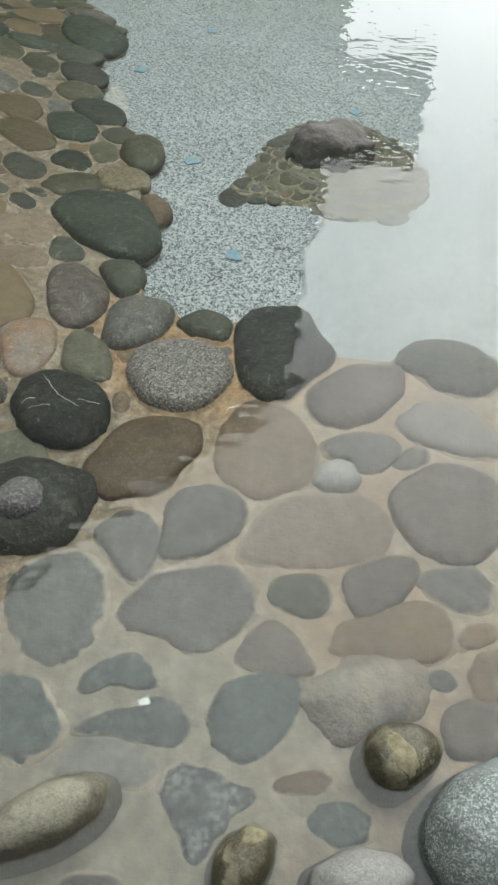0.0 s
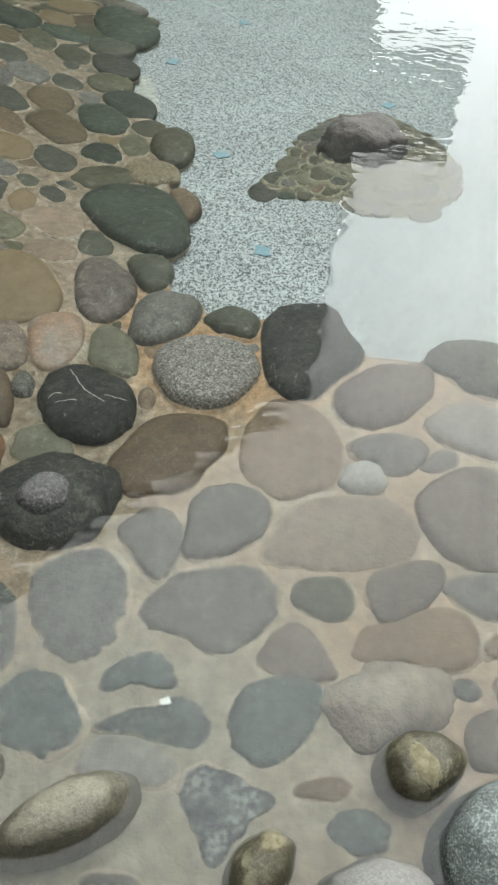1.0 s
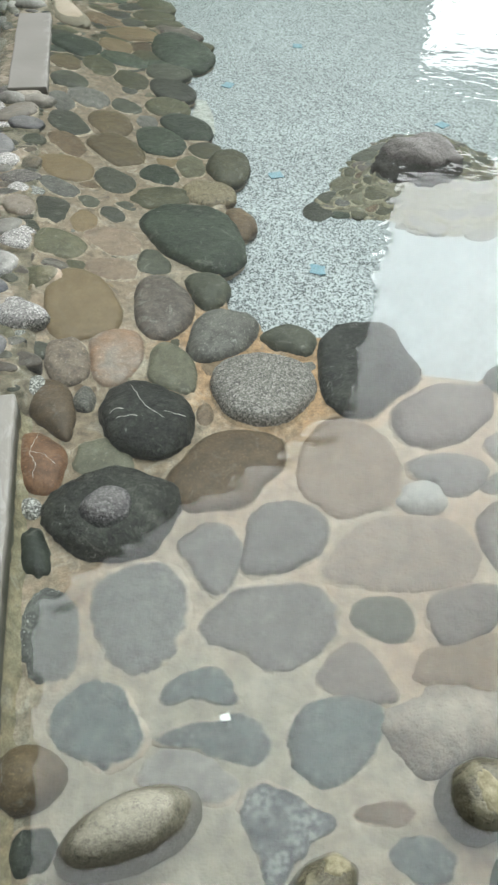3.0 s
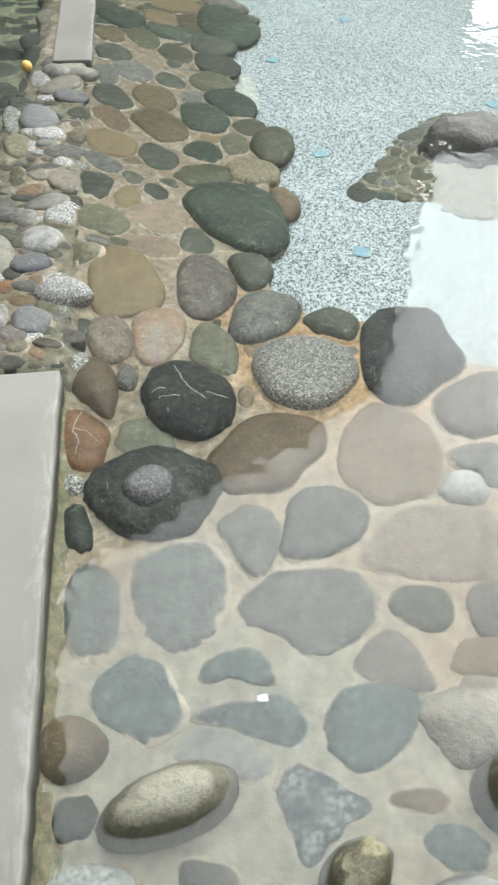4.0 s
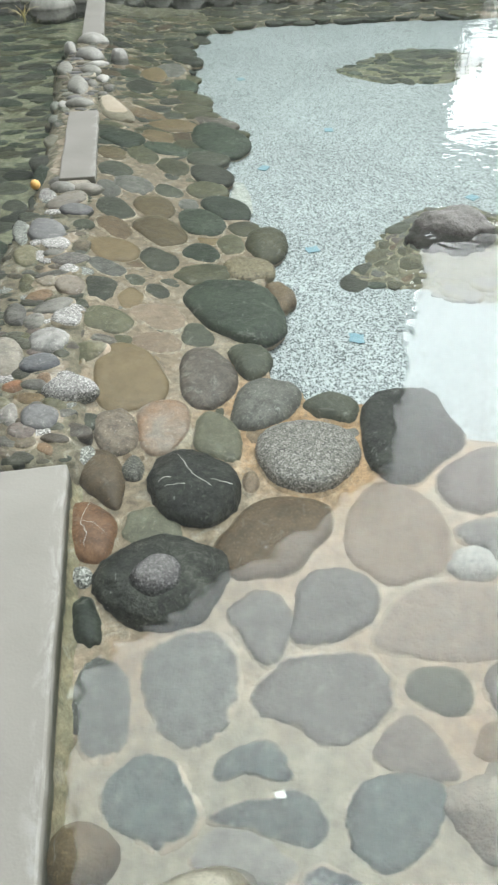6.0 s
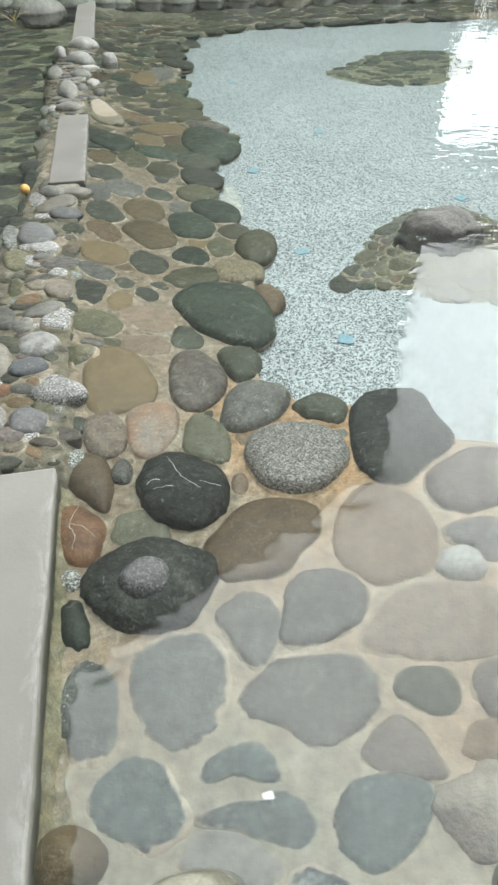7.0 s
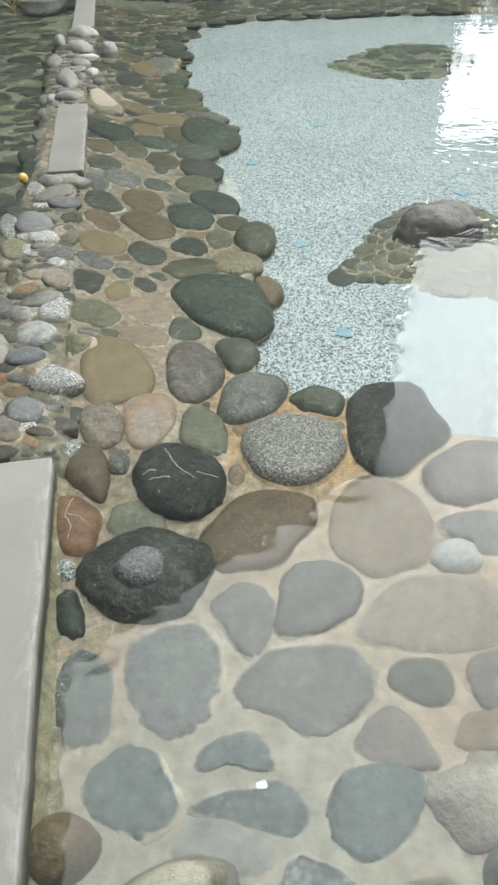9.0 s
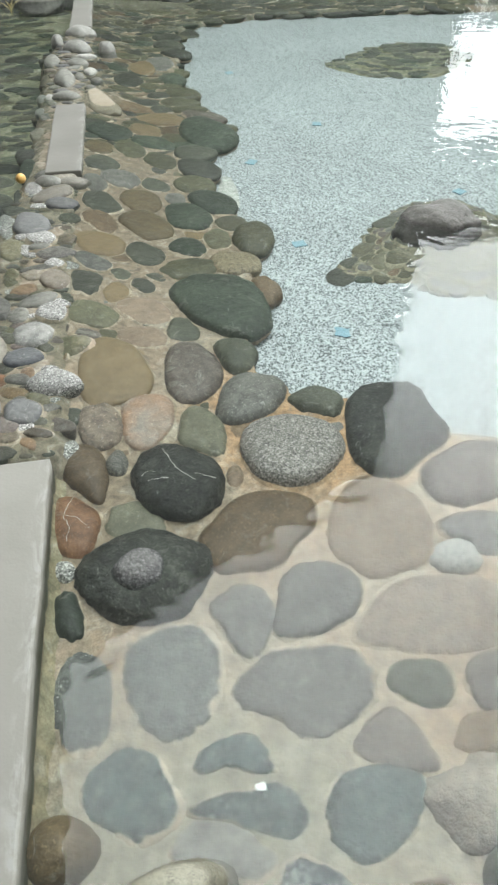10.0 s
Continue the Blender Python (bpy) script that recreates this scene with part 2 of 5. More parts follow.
def mortar_material(name, base, stain, green, rust=()):
    """Trowelled mortar: broad stains, lime crust, sand grain and pits; rust lists local tints by middle, reach and
    colour: an iron stain, painted shade and plain tints.
    """
    k = Nodes(name)
    colour = k.mix(k.ramp(k.noise(3.2, 5.0, 0.6), (0.4, 0.0), (0.66, 0.9)), base, stain)
    colour = k.mix(k.ramp(k.noise(2.1, 3.0, 0.5, coord=k.stretched(1, 1, 1, 1.1)), (0.48, 0.0), (0.7, 0.6)), colour, green)
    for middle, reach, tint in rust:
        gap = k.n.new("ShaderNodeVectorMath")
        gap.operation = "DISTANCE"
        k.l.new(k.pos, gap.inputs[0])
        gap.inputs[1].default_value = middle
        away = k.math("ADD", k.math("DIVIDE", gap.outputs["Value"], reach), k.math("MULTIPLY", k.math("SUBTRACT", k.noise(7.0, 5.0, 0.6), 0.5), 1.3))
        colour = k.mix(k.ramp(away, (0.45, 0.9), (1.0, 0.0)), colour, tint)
    crust = k.ramp(k.noise(13.0, 7.0, 0.72, distort=0.8), (0.52, 0.0), (0.66, 0.65))
    colour = k.mix(crust, colour, k.mix(0.5, colour, (0.52, 0.5, 0.43)))
    colour = k.mix(1.0, colour, k.ramp(k.noise(26.0, 7.0, 0.74), (0.36, 0.6), (0.64, 1.32)), "MULTIPLY")
    colour = k.mix(1.0, colour, k.ramp(k.noise(240.0, 3.0, 0.6), (0.3, 0.84), (0.7, 1.12)), "MULTIPLY")
    colour = k.mix(k.ramp(k.noise(85.0, 3.0, 0.55), (0.64, 0.0), (0.7, 0.55)), colour, tone(base, 0.45))
    relief = k.math("ADD", k.noise(15.0, 5.0, 0.55), k.math("MULTIPLY", k.noise(160.0, 3.0), 0.05))
    return k.done(colour, 0.8, relief, 0.8, 0.016)


# First tint paints in the shade between the boulders; the last is iron stain.
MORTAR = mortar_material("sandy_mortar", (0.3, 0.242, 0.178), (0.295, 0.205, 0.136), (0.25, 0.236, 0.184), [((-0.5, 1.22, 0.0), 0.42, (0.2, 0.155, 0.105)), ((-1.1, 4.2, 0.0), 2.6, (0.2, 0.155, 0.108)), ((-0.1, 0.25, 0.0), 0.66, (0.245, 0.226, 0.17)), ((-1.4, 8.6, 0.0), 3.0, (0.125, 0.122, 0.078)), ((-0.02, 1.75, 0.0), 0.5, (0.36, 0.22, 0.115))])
POOL_MORTAR = mortar_material("algae_stained_mortar", (0.205, 0.205, 0.135), (0.18, 0.165, 0.1), (0.13, 0.15, 0.09))
FILLET_MORTAR = mortar_material("mossy_mortar", (0.27, 0.24, 0.155), (0.28, 0.215, 0.13), (0.17, 0.16, 0.095))
RIDGE_MORTAR = mortar_material("grey_ridge_mortar", (0.21, 0.178, 0.13), (0.18, 0.142, 0.095), (0.15, 0.135, 0.095))


# Last tint repeats that painted shade between the boulders; the middle one is iron.
POINTING = mortar_material("pale_lime_pointing", (0.37, 0.312, 0.236), (0.3, 0.222, 0.148), (0.4, 0.37, 0.3), [((-1.1, 4.2, 0.0), 2.6, (0.33, 0.27, 0.2)), ((-0.02, 1.75, 0.0), 0.5, (0.4, 0.26, 0.145)), ((-0.5, 1.22, 0.0), 0.42, (0.25, 0.195, 0.135))])
RIDGE_POINTING = mortar_material("grey_ridge_pointing", (0.24, 0.212, 0.155), (0.175, 0.14, 0.092), (0.19, 0.18, 0.125))
SPILL = mortar_material("pale_lime_smear", (0.42, 0.43, 0.4), (0.36, 0.36, 0.32), (0.46, 0.47, 0.44))
ISLE_POINTING = mortar_material("olive_island_pointing", (0.29, 0.265, 0.19), (0.24, 0.21, 0.14), (0.15, 0.145, 0.1))
ISLE_MORTAR = mortar_material("olive_island_mortar", (0.15, 0.14, 0.098), (0.13, 0.115, 0.075), (0.11, 0.11, 0.075))


def terrazzo_material():
    k = Nodes("black_and_white_pebble_wash")
    warp = k.n.new("ShaderNodeVectorMath")
    warp.operation = "ADD"
    jitter = k.n.new("ShaderNodeTexNoise")
    jitter.inputs["Scale"].default_value = 60.0
    k.l.new(k.pos, jitter.inputs["Vector"])
    small = k.n.new("ShaderNodeVectorMath")
    small.operation = "SCALE"
    small.inputs["Scale"].default_value = 0.008
    k.l.new(jitter.outputs["Color"], small.inputs[0])
    k.l.new(k.stretched(1.0, 0.75, 1.0), warp.inputs[0])
    k.l.new(small.outputs[0], warp.inputs[1])
    p = warp.outputs[0]
    pick = k.n.new("ShaderNodeSeparateColor")
    k.l.new(k.cells(162.0, "Color", coord=p), pick.inputs[0])
    chip = k.ramp(pick.outputs["Red"], (0.0, (0.034, 0.041, 0.041)), (0.3, (0.07, 0.081, 0.081)), (0.42, (0.25, 0.275, 0.278)), (0.52, (0.445, 0.475, 0.477)))
    colour = k.mix(k.ramp(k.cells(162.0, "Distance", "DISTANCE_TO_EDGE", coord=p), (0.03, 1.0), (0.09, 0.0)), chip, (0.36, 0.385, 0.39))
    colour = k.mix(1.0, colour, k.ramp(k.noise(1.3, 4.0, 0.6), (0.3, 0.86), (0.7, 1.04)), "MULTIPLY")
    colour = k.mix(1.0, colour, k.ramp(k.noise(48.0, 3.0, 0.6), (0.38, 0.82), (0.62, 1.14)), "MULTIPLY")
    return k.done(colour, 0.6, pick.outputs["Green"], 0.3, 0.003)


TERRAZZO = terrazzo_material()


def concrete_material(name, k_tone):
    k = Nodes(name)
    local = k.n.new("ShaderNodeTexCoord").outputs["Object"]
    across = k.n.new("ShaderNodeSeparateXYZ")
    k.l.new(local, across.inputs[0])
    colour = k.mix(k.ramp(k.noise(3.1, 3.72, 0.403), (0.35, 0.0), (0.65, 1.0)), tone((0.21, 0.2, 0.172), k_tone), tone((0.245, 0.233, 0.205), k_tone))
    drip = k.n.new("ShaderNodeMapping")
    drip.inputs["Scale"].default_value = (0.62, 0.279, 0.62)
    k.l.new(local, drip.inputs["Vector"])
    near_edge = k.ramp(k.math("ADD", across.outputs["X"], k.math("MULTIPLY", k.math("SUBTRACT", k.noise(11.0, 4.0), 0.5), 0.07)), (0.056, 0.0), (0.09, 1.0))
    smear = k.ramp(k.noise(34.0, 5.0, 0.7, coord=drip.outputs[0], distort=0.8), (0.48, 0.0), (0.62, 0.6))
    colour = k.mix(k.math("MULTIPLY", near_edge, smear), colour, tone((0.33, 0.325, 0.3), k_tone))
    colour = k.mix(k.ramp(k.noise(60.0, 5.0, 0.7), (0.7, 0.0), (0.78, 0.6)), colour, (0.11, 0.1, 0.08))
    moss = k.math("MULTIPLY", k.ramp(k.math("MULTIPLY", k.height(), 5.0), (0.3, 1.0), (0.56, 0.0)), k.ramp(k.noise(9.0, 4.0), (0.3, 0.5), (0.6, 1.0)))
    colour = k.mix(moss, colour, (0.085, 0.08, 0.05))
    return k.done(colour, 0.75, k.math("ADD", k.noise(14.0, 4.0), k.math("MULTIPLY", k.noise(150.0, 3.0), 0.3)), 0.35, 0.006)


CONCRETE = concrete_material("pale_concrete", 0.96)
# Darker copy for the far kerb pieces: their shade is put into the colour.
SHADED_CONCRETE = concrete_material("shaded_grey_concrete", 0.72)


def water_material():
    """Clear water as one thin sheet: sky mirrored by Fresnel on gentle ripples, the rest let through."""
    k = Nodes("clear_water")
    k.n.remove(k.bsdf)
    out = k.n["Material Output"]
    clear, mirror, mix = k.n.new("ShaderNodeBsdfTransparent"), k.n.new("ShaderNodeBsdfGlossy"), k.n.new("ShaderNodeMixShader")
    clear.inputs[0].default_value = (0.88, 0.91, 0.89, 1)
    mirror.inputs["Roughness"].default_value = 0.004
    fresnel = k.n.new("ShaderNodeFresnel")
    fresnel.inputs["IOR"].default_value = 1.333
    bump = k.n.new("ShaderNodeBump")
    bump.inputs["Strength"].default_value, bump.inputs["Distance"].default_value = 1.0, 0.0032
    swell = k.noise(3.6, 2.0, 0.5, coord=k.stretched(0.9, 1.2, 1.0, 0.5))
    reach = k.n.new("ShaderNodeSeparateXYZ")
    k.l.new(k.pos, reach.inputs[0])
    breeze = k.ramp(k.math("MULTIPLY", reach.outputs["Y"], 0.2), (0.4, 0.5), (0.72, 1.0))  # the open pool is less sheltered than its edge
    gusts = k.math("MULTIPLY", k.ramp(k.noise(1.1, 2.0, 0.5), (0.35, 0.55), (0.65, 1.0)), breeze)
    chop = k.math("MULTIPLY", k.noise(15.0, 1.0, 0.4, coord=k.stretched(0.85, 1.2, 1.0, -0.3), distort=0.3), gusts)
    waves = k.math("ADD", swell, k.math("ADD", k.math("MULTIPLY", chop, 0.75), k.math("MULTIPLY", k.noise(34.0, 0.0, 0.5), 0.055)))
    k.l.new(waves, bump.inputs["Height"])
    k.l.new(bump.outputs[0], mirror.inputs["Normal"])
    k.l.new(fresnel.outputs[0], mix.inputs[0])
    # a small white diffuse share, mixed in as haze to lift dark tones
    haze, hazy = k.n.new("ShaderNodeBsdfDiffuse"), k.n.new("ShaderNodeMixShader")
    haze.inputs[0].default_value = (0.8, 0.83, 0.8, 1)
    k.l.new(k.ramp(k.noise(1.6, 3.0, 0.5), (0.3, 0.008), (0.7, 0.018)), hazy.inputs[0])
    k.l.new(clear.outputs[0], hazy.inputs[1])
    k.l.new(haze.outputs[0], hazy.inputs[2])
    k.l.new(hazy.outputs[0], mix.inputs[1])
    k.l.new(mirror.outputs[0], mix.inputs[2])
    k.l.new(mix.outputs[0], out.inputs["Surface"])
    return k.mat


WATER_MATERIAL = water_material()


def plain(name, a, b, scale=8.0, rough=0.7, fine=90.0):
    k = Nodes(name)
    colour = k.mix(k.ramp(k.noise(scale, 5.0, 0.6), (0.35, 0.0), (0.65, 1.0)), a, b)
    colour = k.mix(1.0, colour, k.ramp(k.noise(fine, 4.0, 0.6), (0.3, 0.85), (0.7, 1.12)), "MULTIPLY")
    return k.done(colour, rough, k.noise(fine, 4.0), 0.3, 0.003)


BLUE_TILE = plain("pale_blue_paint", (0.17, 0.3, 0.36), (0.23, 0.35, 0.4), 40.0, rough=0.5)
QUARTZ = plain("white_quartz", (0.7, 0.68, 0.62), (0.6, 0.58, 0.52), 60.0)
BALL = plain("orange_yellow_rubber", (0.62, 0.36, 0.1), (0.68, 0.42, 0.14), 30.0, 0.4)
LICHEN = plain("pale_yellow_lichen", (0.3, 0.275, 0.18), (0.19, 0.17, 0.1), 55.0, 0.9, 240.0)
SHELL = plain("white_shell", (0.9, 0.9, 0.88), (0.86, 0.86, 0.83), 40.0)
EARTH = plain("dark_garden_soil", (0.07, 0.06, 0.04), (0.1, 0.085, 0.055), 3.0, 0.95)
PAVING = plain("grey_paving", (0.3, 0.29, 0.26), (0.36, 0.34, 0.3), 3.0, 0.85)
TIMBER = plain("dark_stained_timber", (0.05, 0.038, 0.028), (0.075, 0.058, 0.042), 6.0, 0.7)
FACADE = plain("dark_brown_render", (0.05, 0.048, 0.044), (0.064, 0.061, 0.055), 1.0, 0.9)
ROOF_TILE = plain("dark_roof_tile", (0.04, 0.042, 0.045), (0.06, 0.062, 0.065), 4.0, 0.6)
LEAF = plain("dark_green_leaf", (0.03, 0.05, 0.02), (0.05, 0.08, 0.03), 5.0, 0.5)
BARK = plain("grey_brown_bark", (0.1, 0.08, 0.06), (0.14, 0.11, 0.085), 12.0, 0.9)
STRAW = plain("dry_yellow_reed", (0.5, 0.42, 0.2), (0.6, 0.52, 0.26), 30.0, 0.7)


# ---- building blocks ----
def mesh_object(name, verts, faces, material, parent=None, smooth=False):
    me = bpy.data.meshes.new(name)
    me.from_pydata(verts, [], faces)
    me.materials.append(material)
    me.polygons.foreach_set("use_smooth", [smooth] * len(me.polygons))
    me.update()
    ob = new(name, me)
    if parent:
        ob.parent = parent
    return ob


def part(name, bm, material, parent=None, label="", smooth=False):
    me = bpy.data.meshes.new(name)
    bm.to_mesh(me)
    bm.free()
    me.materials.append(material)
    me.polygons.foreach_set("use_smooth", [smooth] * len(me.polygons))
    ob = new(name, me)
    if parent:
        ob.parent = parent
    return tagged(ob, label)


def box(size, place=(0, 0, 0), bevel=0.0, turn=0.0):
    bm = bmesh.new()
    bmesh.ops.create_cube(bm, size=1)
    bmesh.ops.scale(bm, vec=size, verts=bm.verts)
    if bevel:
        bmesh.ops.bevel(bm, geom=bm.edges[:], offset=bevel, segments=2, affect="EDGES", profile=0.6)
    bmesh.ops.transform(bm, matrix=Matrix.Translation(place) @ Matrix.Rotation(turn, 4, "Z"), verts=bm.verts)
    return bm


def bed(name, outline, top, foot, material, cell=0.05, rough=0.006, shoulder=0.07, raise_by=None, gentle=False):
    """A sheet of mortar inside an outline, uneven on top and rounded down to its foot along the rim."""
    ring = np.array(outline)
    low, high = ring.min(0), ring.max(0)
    nx, ny = (int(v / cell) + 3 for v in high - low)
    gx, gy = np.meshgrid(low[0] + (np.arange(nx) - 0.5) * cell, low[1] + (np.arange(ny) - 0.5) * cell, indexing="ij")
    pts = np.stack([gx.ravel(), gy.ravel()], 1)
    within, best, close = np.zeros(len(pts), bool), np.full(len(pts), 1e9), pts.copy()
    for a, c in zip(ring, np.roll(ring, -1, 0)):
        side = c - a
        crosses = (a[1] > pts[:, 1]) != (c[1] > pts[:, 1])
        if abs(side[1]) > 1e-9:
            within ^= crosses & (pts[:, 0] < side[0] * (pts[:, 1] - a[1]) / side[1] + a[0])
        s = np.clip((pts - a) @ side / max(1e-9, side @ side), 0, 1)
        foot_point = a + s[:, None] * side
        d = np.linalg.norm(pts - foot_point, axis=1)
        nearer = d < best
        best[nearer], close[nearer] = d[nearer], foot_point[nearer]
    pts[~within], best[~within] = close[~within], 0.0
    keep, verts, faces = {}, [], []

    def vertex(n):
        if n not in keep:
            x, y = pts[n]
            s = min(1.0, best[n] / shoulder)
            z = foot + (top - foot) * (s * (2 - s) if gentle else math.sqrt(max(0.0, 1 - (1 - s) ** 2)))
            z += rough * s * (noise.noise((x * 6, y * 6, top)) + 0.9 * noise.noise((x * 17, y * 17, top)) + 0.6 * noise.noise((x * 40, y * 40, top)))
            z += s * raise_by(x, y) if raise_by else 0.0
            keep[n] = len(verts)
            verts.append((x, y, z))
        return keep[n]

    for i in range(nx - 1):
        for j in range(ny - 1):
            corners = [i * ny + j, (i + 1) * ny + j, (i + 1) * ny + j + 1, i * ny + j + 1]
            if within[corners].any():
                faces.append([vertex(c) for c in corners])
    return mesh_object(name, verts, faces, material, smooth=True)


TAKEN = []  # centres and half sizes of stones already laid


def stone_mesh(name, a, b, h, lobes, seed, below=0.05, rings=6, segs=22, rough=0.03, sharp=None, tilt=0.1, ragged=0.0):
    """A rounded stone: an ellipse with a few lobes for an outline, a dome on top and a narrowing foot below."""
    e = sharp or min(1.0, max(0.3, 1.1 * h / min(a, b)))
    lean_x, lean_y = tilt * math.sin(seed * 3.1), tilt * math.cos(seed * 1.7)
    size = min(a, b)
    verts, faces = [], []
    levels = [(-1, 0.8)] + [(k / rings, 1.0) for k in range(rings)]
    for k, (level, wide) in enumerate(levels):
        angle = max(0.0, level) * math.pi / 2
        r = math.cos(angle) ** e * wide
        z = -below if level < 0 else h * math.sin(angle) ** (0.75 + 0.25 * e)
        for n in range(segs):
            t = 2 * math.pi * n / segs
            lobe = 1 + sum(lobes[2 * m] * math.cos((m + 1) * t) + lobes[2 * m + 1] * math.sin((m + 1) * t) for m in range(len(lobes) // 2))
            x, y = a * r * lobe * math.cos(t), b * r * lobe * math.sin(t)
            q = Vector((x, y, z)) / size * 1.3 + Vector((seed * 7.7, seed * 3.3, seed * 5.1))
            push = 1 + rough * (noise.noise(q) + 0.6 * noise.noise(q * 2.7) + 0.4 * noise.noise(q * 6))
            push += ragged * (noise.noise(q * 7) + 0.8 * noise.noise(q * 15))
            zz = z * (1 + lean_x * x / a + lean_y * y / b) if level >= 0 else z
            zz += rough * 0.5 * h * noise.noise(q * 2.2) if level > 0 else 0
            verts.append((x * push, y * push, zz))
    verts.append((0, 0, h))
    for k in range(len(levels) - 1):
        for n in range(segs):
            m = (n + 1) % segs
            faces.append((k * segs + n, k * segs + m, (k + 1) * segs + m, (k + 1) * segs + n))
    last, tip = (len(levels) - 1) * segs, len(verts) - 1
    faces += [(last + n, last + (n + 1) % segs, tip) for n in range(segs)]
    faces.append(tuple(range(segs))[::-1])
    me = bpy.data.meshes.new(name)
    me.from_pydata(verts, [], faces)
    me.polygons.foreach_set("use_smooth", [True] * len(me.polygons))
    return me


SURFACE = {}
SINK = {"stone_ridge": 0.008, "pool_shelf": 0.007}
COUNT = [0]


def mild_lobes(seed):
    rnd = random.Random(seed)
    return tuple(rnd.uniform(-k, k) for k in (0.0, 0.0, 0.02, 0.02, 0.05, 0.05, 0.04, 0.04, 0.025, 0.025))


def seat(parent, x, y):
    """Height of a bed's surface under a stone."""
    if parent.name not in SURFACE:
        me = parent.data
        SURFACE[parent.name] = BVHTree.FromPolygons([v.co for v in me.vertices], [p.vertices for p in me.polygons])
    place = SURFACE[parent.name].ray_cast(Vector((x, y, 2)), Vector((0, 0, -1)))[0]
    return place.z if place else None


def bed_height(parent, x, y):
    place = seat(parent, x, y)
    return place if place is not None else -0.045 if parent.name.startswith("stone_island") else 0.0


COLLARS = collections.defaultdict(lambda: ([], []))  # pointing round the stones, gathered for each bed


def collar(parent, me, place, h, e, segs):
    """Mortar pointed up round a stone: it laps over the stone's edge in places and runs out on the bed."""
    verts, faces = COLLARS[parent.name]
    low = 1.0 - math.cos(math.asin(min(0.95, 0.013 / h))) ** e
    first = len(verts)
    for v in me.vertices[segs:2 * segs]:
        p = place @ v.co
        way = Vector((v.co.x, v.co.y, 0)).normalized()
        way = place.to_3x3() @ way
        ragged = noise.noise((p.x * 22, p.y * 22, 4.0)) + 0.5 * noise.noise((p.x * 48, p.y * 48, 8.0))
        lap = min(low, 0.12 if h < 0.022 else 0.1) * min(1.0, max(0.0, 0.45 + 0.8 * ragged))
        rise = h * math.sin(math.acos((1 - lap) ** (1 / e))) ** (0.75 + 0.25 * e)
        inner = place @ Vector((v.co.x * (1 - lap), v.co.y * (1 - lap), rise + 0.0008))
        spread = 0.011 + 0.007 * noise.noise((p.x * 30, p.y * 30, 1.0))
        far = p + way * spread
        ground_z = seat(parent, far.x, far.y)
        edge = p + way * 0.004
        if ground_z is None or ground_z < place.translation.z - 0.022:  # nothing to point against at the rim of the bed
            tucked = p - way * 0.012
            verts += [(tucked.x, tucked.y, p.z - 0.01 * n) for n in (1, 2, 3)]
            continue
        verts += [inner, (edge.x, edge.y, p.z + 0.6 * rise), (far.x, far.y, (p.z if ground_z is None else ground_z) - 0.003)]
    for n in range(segs):
        a, b = first + 3 * n, first + 3 * ((n + 1) % segs)
        faces += [(a, a + 1, b + 1, b), (a + 1, a + 2, b + 2, b + 1)]


JOINED = collections.defaultdict(lambda: collections.defaultdict(lambda: ([], [])))  # far stones, by bed and kind


def cobble(parent, kind, x, y, a, b, turn, h, lobes=None, below=0.05, far=False):
    COUNT[0] += 1
    flag = kind in ("blue", "scab", "bluegrey", "warmgrey")
    fine = (6, 72, 0.06) if lobes and flag else (6, 44, 0.055) if lobes else (6, 22, 0.04)
    me = stone_mesh("cobble", a, b, h, lobes or mild_lobes(COUNT[0]), COUNT[0], below, *fine, ragged=0.035 if flag else 0.01)
    me.materials.append(STONE[kind])
    ob = new("cobble", me)
    ob.parent = parent
    d = 0.5 * min(a, b)
    z = [bed_height(parent, x + dx * d, y + dy * d) for dx, dy in ((0, 0), (1, 0), (-1, 0), (0, 1), (0, -1))]
    slope = Vector(((z[2] - z[1]) / (2 * d), (z[4] - z[3]) / (2 * d), 1.0)) if parent is shelf and min(z) > -0.01 else Vector((0, 0, 1))
    lean = Vector((0, 0, 1)).rotation_difference(slope.normalized()).to_matrix().to_4x4()
    wobble = 2 if parent is shelf else 4
    place = Matrix.Translation((x, y, (sum(z) / 5 if min(z) > -0.01 else z[0]) - SINK.get(parent.name, 0.006))) @ lean @ pose(0, 0, 0, random.Random(COUNT[0]).uniform(-wobble, wobble), random.Random(-COUNT[0]).uniform(-wobble, wobble), turn)
    ob.matrix_local = place
    TAKEN.append((x, y, max(a, b), min(a, b)))
    collar(parent, me, place, h, min(1.0, max(0.3, 1.1 * h / min(a, b))), fine[1])
    if far:
        verts, faces = JOINED[parent.name][kind]
        first = len(verts)
        verts += [tuple(place @ v.co) for v in me.vertices]
        faces += [tuple(first + i for i in p.vertices) for p in me.polygons]
        bpy.data.objects.remove(ob)
        bpy.data.meshes.remove(me)
        return None
    return ob


def boulder(name, label, material, x, y, a, b, turn, h, lobes, z=0.0, rough=0.06, sharp=None, below=0.05):
    COUNT[0] += 1
    me = stone_mesh(name, a, b, h, lobes, COUNT[0], below, 14, 44, rough, sharp, 0.03)
    me.materials.append(material)
    ob = tagged(new(name, me), label, "stone")
    ob.matrix_world = pose(x, y, z, 0, 0, turn)
    TAKEN.append((x, y, max(a, b), min(a, b)))
    return ob


# the dividing kerb runs in one straight line; s goes along it, w to its right
ALONG, ASIDE = Vector((-0.2857, 0.9583)), Vector((0.9583, 0.2857))
START = Vector((-0.37, 0.0))


def on_line(s, w):
    p = START + ALONG * s + ASIDE * w
    return (p.x, p.y)


